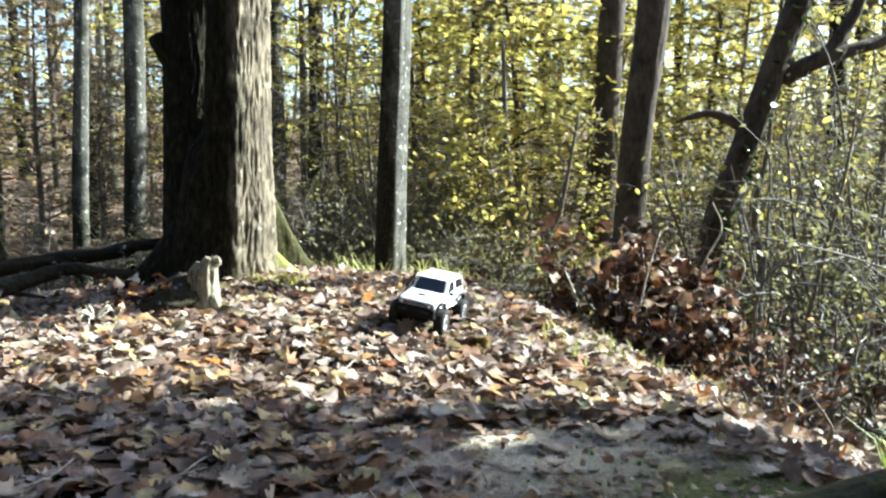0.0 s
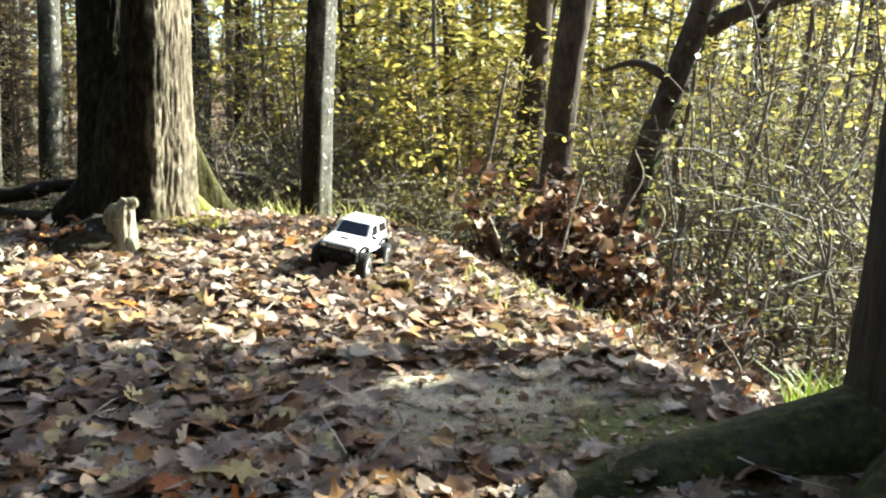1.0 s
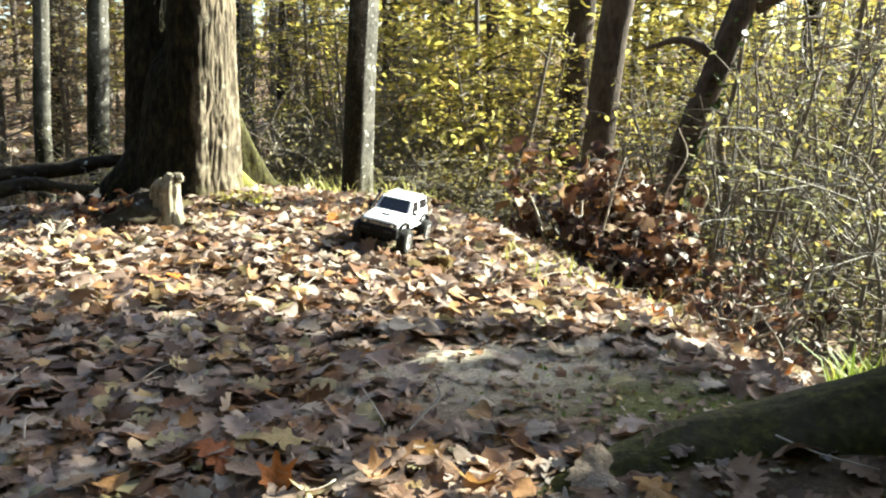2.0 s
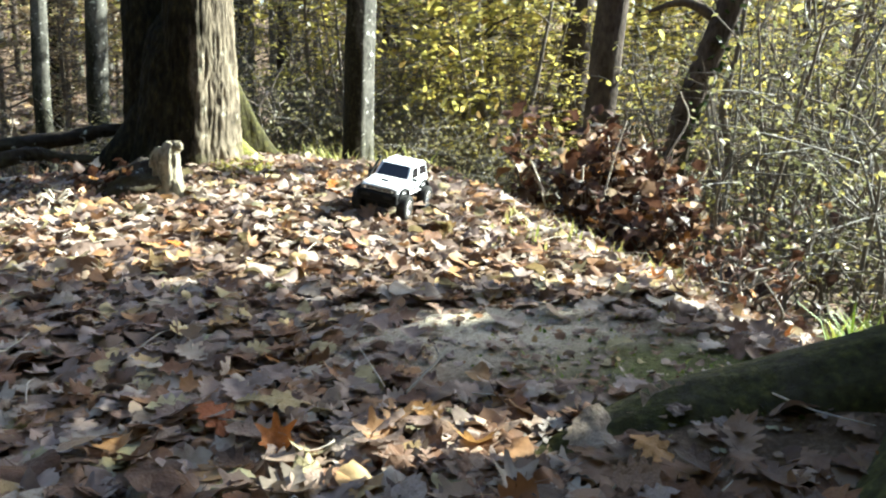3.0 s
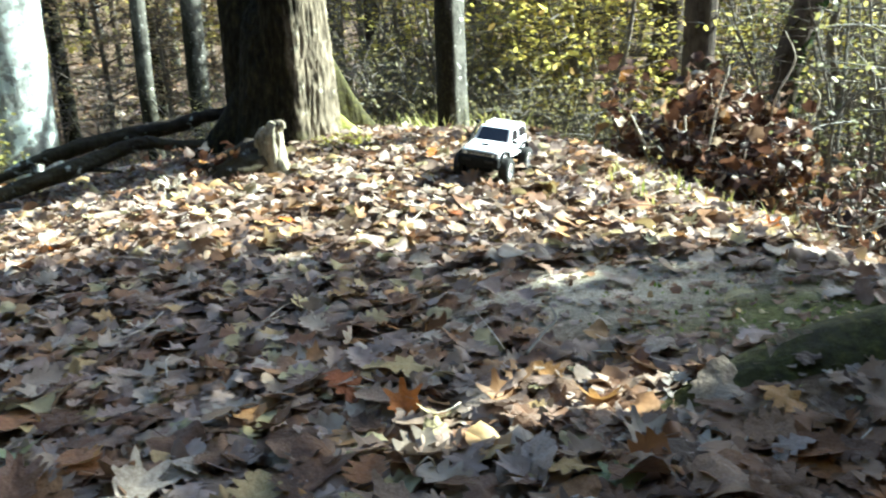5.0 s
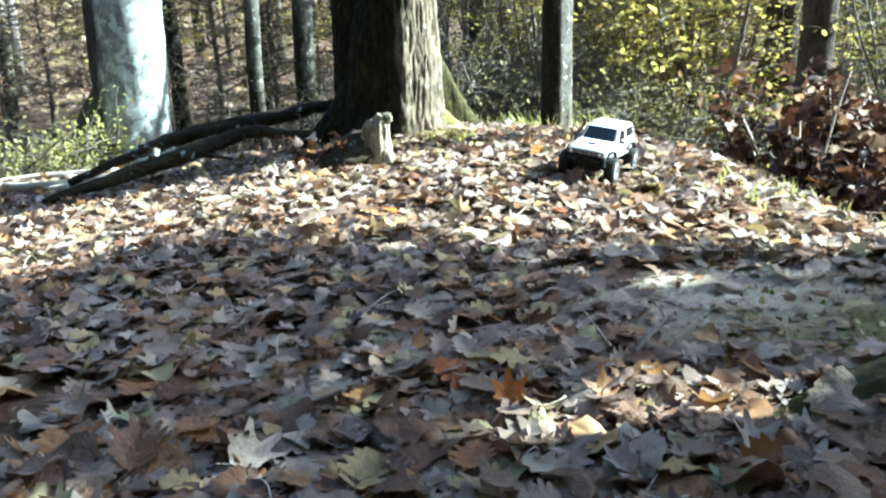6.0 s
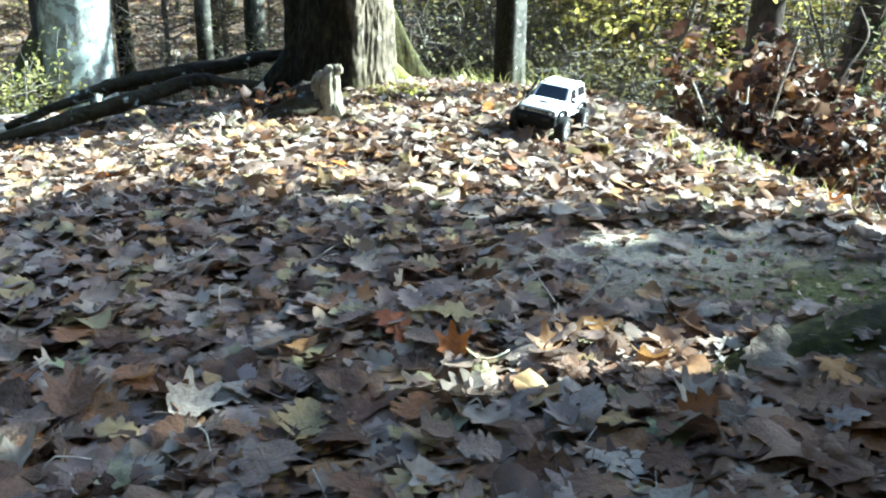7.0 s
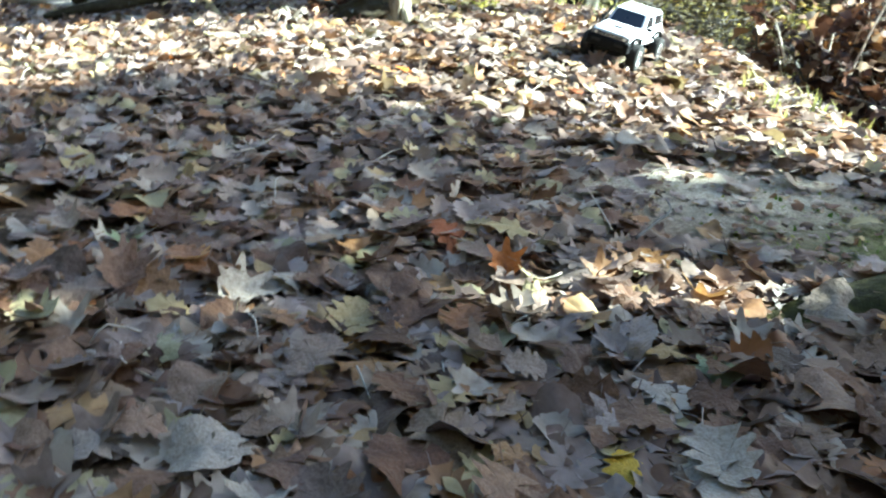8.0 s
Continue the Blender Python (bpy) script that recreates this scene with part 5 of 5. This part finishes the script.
def toy_car(m):
    """Front towards -y, wheels on z = 0, 0.37 long."""
    e = thing("toy_car", (0, 0, 0), "white radio-controlled toy off-roader with big black tyres", "toy car")
    W, TZ = 0.080, 0.048
    # lower body: bonnet, sides and tail, by cross sections along y
    def lower(y, half, z0, z1, top):
        return [(-half, y, z0), (half, y, z0), (half, y, z1 - 0.012), (half - 0.004, y, z1), (top, y, z1 + 0.004), (-top, y, z1 + 0.004), (-half + 0.004, y, z1), (-half, y, z1 - 0.012)]
    loft("body", [lower(-0.178, 0.070, 0.082, 0.108, 0.055), lower(-0.165, 0.076, 0.078, 0.115, 0.060), lower(-0.08, W, 0.078, 0.124, 0.064), lower(-0.045, W, 0.075, 0.128, 0.066),
                         lower(0.10, W + 0.001, 0.075, 0.130, 0.066), lower(0.168, W - 0.002, 0.080, 0.128, 0.062)], M_WHITE, e, "glossy white moulded shell", 0.003)
    # cabin with raked windscreen
    yb0, yb1, yt0, yt1 = -0.055, 0.168, -0.005, 0.158
    zb, zt, hb, ht = 0.124, 0.186, 0.077, 0.066
    bm = bmesh.new()
    vs = [bm.verts.new(p) for p in ((-hb, yb0, zb), (hb, yb0, zb), (hb, yb1, zb), (-hb, yb1, zb), (-ht, yt0, zt), (ht, yt0, zt), (ht, yt1, zt), (-ht, yt1, zt))]
    for f in ((0, 1, 5, 4), (1, 2, 6, 5), (2, 3, 7, 6), (3, 0, 4, 7), (4, 5, 6, 7), (3, 2, 1, 0)):
        bm.faces.new([vs[i] for i in f])
    bmesh.ops.bevel(bm, geom=bm.edges[:], offset=0.007, segments=3, profile=0.5, affect="EDGES")
    part("cabin", bm, M_WHITE, e, "white cabin shell")
    front = [(-hb, yb0, zb), (hb, yb0, zb), (ht, yt0, zt), (-ht, yt0, zt)]
    pane("windscreen", front, 0.17, M_GLASS, e, "smoked dark windscreen")

    def side(sx, y0b, y1b, y0t, y1t, u0, u1):
        def at(y, u):
            return (sx * (hb + (ht - hb) * u), y, zb + (zt - zb) * u)
        c = [at(y0b, u0), at(y1b, u0), at(y1t, u1), at(y0t, u1)]
        return c if sx > 0 else c[::-1]
    for sx in (1, -1):
        pane("side_window", side(sx, -0.030, 0.045, -0.004, 0.045, 0.16, 0.86), 0.04, M_GLASS, e, "smoked door window")
        pane("side_window", side(sx, 0.066, 0.150, 0.066, 0.142, 0.22, 0.86), 0.04, M_GLASS, e, "smoked rear quarter window")
        rounded("door_seam", (sx * 0.0805 - 0.0008, sx * 0.0805 + 0.0008, 0.053, 0.0545, 0.082, 0.126), 0, M_BLACK, e)
        rounded("door_handle", (sx * 0.082 - 0.002, sx * 0.082 + 0.002, 0.036, 0.050, 0.116, 0.119), 0.0008, M_BLACK, e)
        rounded("side_stripe", (sx * 0.0808 - 0.0012, sx * 0.0808 + 0.0012, -0.06, 0.085, 0.083, 0.090), 0.0005, M_BLACK, e, "dark side moulding")
        rounded("sill_step", (sx * 0.083 - 0.006, sx * 0.083 + 0.006, -0.062, 0.070, 0.070, 0.078), 0.002, M_WHITE, e, "white side sill")
        mirror = rounded("mirror", (sx * 0.093 - 0.009, sx * 0.093 + 0.009, -0.045, -0.036, 0.128, 0.142), 0.003, M_BLACK, e, "black door mirror")
        rounded("mirror_arm", (sx * 0.081 - 0.005, sx * 0.081 + 0.005, -0.043, -0.038, 0.130, 0.134), 0.001, M_BLACK, mirror)
        rounded("roof_rail", (sx * 0.055 - 0.0025, sx * 0.055 + 0.0025, 0.02, 0.145, 0.189, 0.193), 0.001, M_WHITE, e)
        for yy in (0.02, 0.145):
            rounded("rail_foot", (sx * 0.055 - 0.004, sx * 0.055 + 0.004, yy - 0.006, yy + 0.006, 0.184, 0.191), 0.0015, M_BLACK, e)
        lamp = rounded("headlight", (sx * 0.0585 - 0.0155, sx * 0.0585 + 0.0155, -0.1825, -0.160, 0.088, 0.109), 0.004, M_LENS, e, "smoked square headlight")
        bm = bmesh.new()
        bmesh.ops.create_cone(bm, segments=20, radius1=0.0065, radius2=0.0055, depth=0.004, cap_ends=True, matrix=pose(sx * 0.056, -0.183, 0.098, 90))
        part("reflector", bm, M_RIM, lamp)
        rounded("tail_light", (sx * 0.067 - 0.006, sx * 0.067 + 0.006, 0.164, 0.171, 0.098, 0.118), 0.002, M_LENS, e)
        # arches over the wheels
        for yc in (-0.118, 0.118):
            bm = bmesh.new()
            ring = []
            for k in range(13):
                a = math.pi * (0.04 + 0.92 * k / 12)
                for rr, xo in ((0.054, 0.0), (0.060, 0.0), (0.060, 0.011), (0.054, 0.011)):
                    ring.append(bm.verts.new((sx * (0.077 + xo), yc + rr * math.cos(a), 0.060 + rr * 0.80 * math.sin(a))))
            for k in range(12):
                for j in range(4):
                    a, b = k * 4 + j, k * 4 + (j + 1) % 4
                    bm.faces.new((ring[a], ring[b], ring[b + 4], ring[a + 4]))
            bmesh.ops.recalc_face_normals(bm, faces=bm.faces[:])
            part("wheel_arch", bm, M_BLACK, e, "black arch flare")
    rounded("roof_panel", (-0.050, 0.050, 0.012, 0.148, 0.1855, 0.1885), 0.0012, M_WHITE, e, "ribbed white roof panel")
    for k in range(5):
        rounded("roof_rib", (-0.040 + k * 0.02 - 0.003, -0.040 + k * 0.02 + 0.003, 0.02, 0.142, 0.188, 0.1902), 0.0008, M_WHITE, e)
    grille = rounded("grille", (-0.042, 0.042, -0.1825, -0.170, 0.093, 0.105), 0.002, M_BLACK, e, "black slotted grille")
    for k in range(5):
        rounded("slot", (-0.032 + k * 0.016 - 0.005, -0.032 + k * 0.016 + 0.005, -0.184, -0.181, 0.092, 0.103), 0.0006, M_STEEL, grille)
    bumper = rounded("bumper", (-0.083, 0.083, -0.196, -0.160, 0.044, 0.090), 0.008, M_BLACK, e, "black front bumper")
    for sx in (-1, 1):
        rounded("bumper_step", (sx * 0.045 - 0.018, sx * 0.045 + 0.018, -0.1985, -0.190, 0.066, 0.078), 0.002, M_TYRE, bumper)
    # black block in place of the shaded axle and links
    rounded("underbody_shade", (-0.050, 0.050, -0.186, -0.135, 0.022, 0.048), 0.006, M_BLACK, e, "black block standing for shade under the nose")
    rounded("rear_bumper", (-0.078, 0.078, 0.164, 0.182, 0.066, 0.086), 0.005, M_BLACK, e)
    scoop = rounded("bonnet_scoop", (-0.020, 0.020, -0.118, -0.080, 0.122, 0.133), 0.004, M_WHITE, e, "white bonnet scoop")
    rounded("scoop_mouth", (-0.015, 0.015, -0.1195, -0.116, 0.1235, 0.1305), 0.001, M_BLACK, scoop)
    for sx in (-1, 1):
        rounded("bonnet_vent", (sx * 0.040 - 0.009, sx * 0.040 + 0.009, -0.150, -0.142, 0.1205, 0.1225), 0.0005, M_BLACK, e)
        rounded("washer_jet", (sx * 0.045 - 0.007, sx * 0.045 + 0.007, -0.072, -0.066, 0.1285, 0.1305), 0.0005, M_BLACK, e)
    s = Shape()
    tube(s, [(-0.084, -0.08, 0.105), (-0.086, -0.062, 0.128), (-0.080, -0.03, 0.165), (-0.074, -0.012, 0.193), (-0.074, -0.012, 0.200)], [0.0055, 0.0055, 0.005, 0.005, 0.005], 10, 5)
    sn = s.ob("snorkel", M_BLACK, e, "black air snorkel")
    rounded("intake_head", (-0.081, -0.067, -0.028, -0.004, 0.196, 0.208), 0.003, M_BLACK, sn)
    # chassis, axles and shock absorbers
    rounded("chassis", (-0.030, 0.030, -0.165, 0.160, 0.058, 0.078), 0.004, M_BLACK, e, "black chassis")
    for yc in (-0.118, 0.118):
        bm = bmesh.new()
        bmesh.ops.create_cone(bm, segments=14, radius1=0.008, radius2=0.008, depth=0.170, cap_ends=True, matrix=pose(0, yc, TZ, 0, 90))
        bmesh.ops.create_uvsphere(bm, u_segments=14, v_segments=10, radius=0.018, matrix=pose(0.012, yc, TZ))
        part("axle", bm, M_BLACK, e, "axle with round gearbox housing")
        for sx in (-1, 1):
            bm = bmesh.new()
            bmesh.ops.create_cone(bm, segments=12, radius1=0.006, radius2=0.006, depth=0.055, cap_ends=True, matrix=pose(sx * 0.048, yc + 0.012, 0.070, 20))
            part("shock_absorber", bm, M_STEEL, e)
            wheel = new("wheel")
            wheel.empty_display_size = 0.02
            wheel.location = (sx * 0.093, yc, TZ)
            child(wheel, e)
            h = 0.021
            ring_profile("tyre", [(-h + 0.003, 0.028), (-h, 0.036), (-h + 0.002, 0.043), (-h + 0.006, 0.0465), (-0.006, 0.0475), (0.006, 0.0475), (h - 0.006, 0.0465), (h - 0.002, 0.043), (h, 0.036), (h - 0.003, 0.028)], 64, M_TYRE, wheel, "chunky black tyre", 0.0016)
            o = sx
            rim = ring_profile("rim", [(-0.018, 0.029), (o * 0.018, 0.029), (o * 0.0195, 0.0265), (o * 0.016, 0.0250), (o * 0.006, 0.0215), (o * 0.007, 0.010), (o * 0.012, 0.0095), (o * 0.012, 0.0001)], 40, M_RIM, wheel, "silver steel-look rim")
            for q in range(6):
                a = q * math.pi / 3
                bm = bmesh.new()
                bmesh.ops.create_cone(bm, segments=10, radius1=0.0036, radius2=0.0036, depth=0.002, cap_ends=True, matrix=pose(o * 0.0072, 0.0158 * math.cos(a), 0.0158 * math.sin(a), 0, 90))
                part("rim_hole", bm, M_BLACK, rim)
            bm = bmesh.new()
            bmesh.ops.create_cone(bm, segments=6, radius1=0.0045, radius2=0.0045, depth=0.006, cap_ends=True, matrix=pose(o * 0.014, 0, 0, 0, 90))
            part("wheel_nut", bm, M_STEEL, rim)
    # the shell rides high on its springs
    for o in e.children:
        if o.name.split('.')[0] not in ('wheel', 'axle', 'shock_absorber', 'chassis'):
            o.scale.z, o.location.z = 0.88, 0.024
    e.matrix_world = m
    return e


CAR_AT = (-0.05, 2.84)
toy_car(pose(CAR_AT[0], CAR_AT[1], ground_z(*CAR_AT) + 0.006, 0.0, 8.5, -19.0) @ Matrix.Diagonal((0.82, 0.82, 0.82, 1)))

# ---- leaf litter ----
def bare(x, y):
    """How bare the ground is: the sandy patch and the moss by the root."""
    a = math.exp(-(((x - 0.24) / 0.42) ** 2 + ((y - 1.66) / 0.28) ** 2) ** 2)
    b = math.exp(-(((x - 0.55) / 0.30) ** 2 + ((y - 1.46) / 0.16) ** 2))
    edge = y - (1.13 + 0.13 * x)
    c = 0.82 if 0.17 < x < 1.0 and -0.02 - 0.13 * smooth(0.15, 0.5, x) < edge < 0.06 else 0.0
    return min(1.0, a + 0.9 * b + c)


litter = Shape()
lr = np.random.default_rng(101)


def bed(count, x0, x1, y0, y1, forms, lo, hi, tilt, lift, keep=None):
    pos, size = [], []
    while len(pos) < count:
        x, y = lr.uniform(x0, x1), lr.uniform(y0, y1)
        if lr.uniform() < bare(x, y) * (0.985 if hi > 0.04 else 0.2) or (keep and not keep(x, y)):
            continue
        if abs(x - CAR_AT[0]) < 0.16 and abs(y - CAR_AT[1]) < 0.22 and lr.uniform() < 0.5:
            continue
        s = lr.uniform(lo, hi)
        pos.append((x, y, ground_z(x, y) + lr.uniform(0.004, lift)))
        size.append(s)
    return np.array(pos), np.array(size)


FRONT = 1.22          # leaves nearer than this are things of their own
p, s = bed(2900, -1.9, 1.1, FRONT, 2.0, NEAR_FORMS, 0.04, 0.080, 17, 0.030)
scatter(litter, NEAR_FORMS, p, s, 20)
p, s = bed(10500, -2.6, 1.25, 1.9, 4.4, FAR_FORMS + NEAR_FORMS[:2], 0.04, 0.080, 20, 0.034)
scatter(litter, FAR_FORMS + NEAR_FORMS[:2], p, s, 25)
p, s = bed(1000, -0.9, 0.95, 0.45, FRONT, NEAR_FORMS, 0.045, 0.088, 16, 0.018, lambda x, y: x < 0.18 + 0.12 * lr.uniform())
scatter(litter, NEAR_FORMS, p, s, 18)
p, s = bed(900, -1.2, 1.0, 0.9, 2.2, FAR_FORMS, 0.015, 0.04, 20, 0.008)
scatter(litter, FAR_FORMS, p, s, 20)
p, s = bed(2300, -0.4, 1.0, 1.15, 2.15, FAR_FORMS, 0.007, 0.028, 22, 0.006)
scatter(litter, FAR_FORMS, p, s, 22)
p, s = bed(10500, -7, 4.5, 2.2, 9.5, FAR_FORMS, 0.06, 0.12, 24, 0.03, lambda x, y: not (-2.6 < x < 1.25 and y < 4.4))
scatter(litter, FAR_FORMS, p, s, 24)
p, s = bed(3000, -4.6, -1.7, 3.4, 6.4, FAR_FORMS, 0.05, 0.10, 22, 0.03)
scatter(litter, FAR_FORMS, p, s, 22)
p, s = bed(5000, -14, 10, 9, 24, FAR_FORMS[1:3], 0.12, 0.24, 24, 0.03)
scatter(litter, FAR_FORMS[1:3], p, s, 24)
p, s = bed(9000, -9, 9, -7, 3.2, FAR_FORMS[1:3], 0.08, 0.15, 24, 0.03, lambda x, y: not (-0.9 < x < 0.95 and y > 0.45) and not (-2.2 < x < 1.25 and y > 1.3))
scatter(litter, FAR_FORMS[1:3], p, s, 24)
p, s = bed(4000, -3.2, 2.4, -1.2, 3.0, FAR_FORMS, 0.05, 0.095, 24, 0.03, lambda x, y: not (-0.9 < x < 0.95 and y > 0.45) and not (-1.9 < x < 1.1 and y > 1.22))
scatter(litter, FAR_FORMS, p, s, 24)
LITTER_OB = tagged(litter.ob("leaf_litter", M_LITTER), "deep layer of dry brown and grey fallen leaves", "leaf litter", kind="stuff")

brown_bed = Shape()
p, s = bed(620, 0.12, 0.95, 0.45, 1.3, NEAR_FORMS, 0.05, 0.09, 18, 0.022)
scatter(brown_bed, NEAR_FORMS, p, s, 18)
tagged(brown_bed.ob("brown_leaf_litter", M_DARKLITTER), "brown leaves heaped below the mossy root", "leaf litter", kind="stuff")

# twigs lying on the leaves
tw = Shape()
for k in range(150):
    x, y, a = lr.uniform(-2.2, 1.0), lr.uniform(0.7, 4.2), lr.uniform(0, 6.3)
    L = lr.uniform(0.03, 0.16)
    z = ground_z(x, y) + lr.uniform(0.01, 0.03)
    d = np.array([math.cos(a), math.sin(a), lr.uniform(-0.1, 0.2)])
    tube(tw, [(x, y, z), np.array((x, y, z)) + d * L * 0.5 + lr.normal(0, 0.014, 3), np.array((x, y, z)) + d * L], [0.0016, 0.0013, 0.0008], 5, 2)
tagged(tw.ob("twig_litter", M_PALETWIG), "small dry twigs lying among the leaves", "twigs", kind="stuff")

# the long curved twig on the bare patch
s = Shape()
tube(s, [(0.02, 1.27, 0.02), (0.05, 1.34, 0.025), (0.075, 1.42, 0.02), (0.07, 1.50, 0.015)], [0.0026, 0.0024, 0.002, 0.0012], 7, 6)
tagged(s.ob("twig", M_GREYTWIG), "pale curved twig lying on bare soil", "twig")

# single leaves close to the camera
leaf_meshes = [mesh_of("leaf", v, f, M_LEAF) for v, f in NEAR_FORMS]
brown_meshes = [mesh_of("brown_leaf", v, f, M_DARKLEAF) for v, f in NEAR_FORMS]
for k in range(290):
    while True:
        x, y = lr.uniform(-0.85, 0.75), lr.uniform(0.55, FRONT + 0.12)
        if lr.uniform() > bare(x, y) * 0.93:
            break
    # the share of dark brown leaves rises towards +x
    browner = lr.uniform() < 0.38 + 0.58 * smooth(0.05, 0.3, x)
    o = new("leaf", (brown_meshes if browner else leaf_meshes)[int(lr.integers(0, len(leaf_meshes)))])
    sc = lr.uniform(0.058, 0.100)
    o.matrix_world = pose(x, y, ground_z(x, y) + 0.012 + 0.022 * lr.uniform(), lr.normal(0, 14), lr.normal(0, 14), lr.uniform(0, 360)) @ Matrix.Diagonal((sc, sc, sc, 1))
    o.parent = LITTER_OB


# leaves that stand out by colour
def tinted(name, colour):
    return leaf_material(name, [(0.0, tuple(0.8 * c for c in colour)), (1.0, tuple(min(1, 1.15 * c) for c in colour))], True, 0.3)


T_ORANGE, T_TAN, T_GREEN, T_GOLD, T_RUST = (tinted(n, c) for n, c in (("orange_leaf", (0.50, 0.17, 0.03)), ("tan_leaf", (0.46, 0.25, 0.085)), ("pale_green_leaf", (0.42, 0.46, 0.26)), ("golden_leaf", (0.62, 0.42, 0.05)), ("rust_leaf", (0.30, 0.10, 0.035))))
SINGLES = [(-0.165, 1.165, 0.10, T_ORANGE, 0, 38, 10, "bright orange fallen leaf tilted on edge"), (-0.27, 1.25, 0.12, T_RUST, 2, 30, 60, "rust-brown leaf standing on edge"),
           (0.12, 1.15, 0.125, T_TAN, 0, 30, 160, "curled tan maple leaf lit by sun"), (-0.37, 1.64, 0.085, T_GREEN, 3, 5, 80, "pale green leaf lying flat"),
           (-0.265, 3.10, 0.10, T_ORANGE, 2, 50, 20, "orange leaf standing upright"), (-0.01, 2.09, 0.10, T_GOLD, 5, 8, 100, "golden yellow leaf lying flat"),
           (-0.72, 1.07, 0.11, T_GREEN, 0, 8, 200, "pale green maple leaf lying flat"), (0.13, 0.95, 0.13, T_GREEN, 5, 10, 300, "green-grey lobed maple leaf"),
           (0.37, 1.12, 0.11, T_TAN, 1, 18, 40, "golden brown oak leaf lying flat"), (0.02, 0.73, 0.08, T_GOLD, 3, 10, 10, "small golden leaf lying flat"), (-0.64, 2.40, 0.085, T_ORANGE, 4, 20, 90, "small orange leaf lying flat"),
           (-1.64, 2.46, 0.12, T_GOLD, 5, 12, 30, "golden maple leaf lying flat"), (-0.29, 0.90, 0.13, T_TAN, 1, 14, 300, "long tan oak leaf lying flat"), (-0.60, 1.03, 0.12, T_TAN, 6, 20, 240, "long tan oak leaf with curled rim"),
           (0.62, 2.05, 0.09, T_ORANGE, 0, 25, 0, "orange leaf near the bank's edge"), (0.75, 2.12, 0.10, T_ORANGE, 2, 20, 70, "orange leaf near the bank's edge"), (0.50, 2.30, 0.09, T_ORANGE, 4, 25, 140, "orange leaf near the bank's edge"),
           (0.86, 1.85, 0.11, T_ORANGE, 0, 30, 220, "orange leaf beside the root"), (0.78, 2.62, 0.10, T_GOLD, 1, 60, 30, "golden leaf hanging at the brush"), (-1.15, 2.75, 0.09, T_ORANGE, 2, 15, 10, "orange leaf in the sun"),
           (-1.30, 2.30, 0.09, T_ORANGE, 0, 15, 130, "orange leaf in the sun"), (-0.15, 2.35, 0.08, T_RUST, 4, 12, 80, "rust-brown oak leaf lying flat"), (0.05, 1.28, 0.09, T_TAN, 6, 10, 45, "pale curled oak leaf lying flat")]
for x, y, sc, mtl, form, tip, turn, label in SINGLES:
    sc *= 0.72
    v, f = NEAR_FORMS[form]
    o = new("fallen_leaf", mesh_of("fallen_leaf", v, f, mtl))
    o.matrix_world = pose(x, y, ground_z(x, y) + 0.016 + 0.30 * sc * math.sin(radians(tip)), tip, 0, turn) @ Matrix.Diagonal((sc, sc, sc, 1))
    tagged(o, label, "leaf", "coloured fallen leaves")
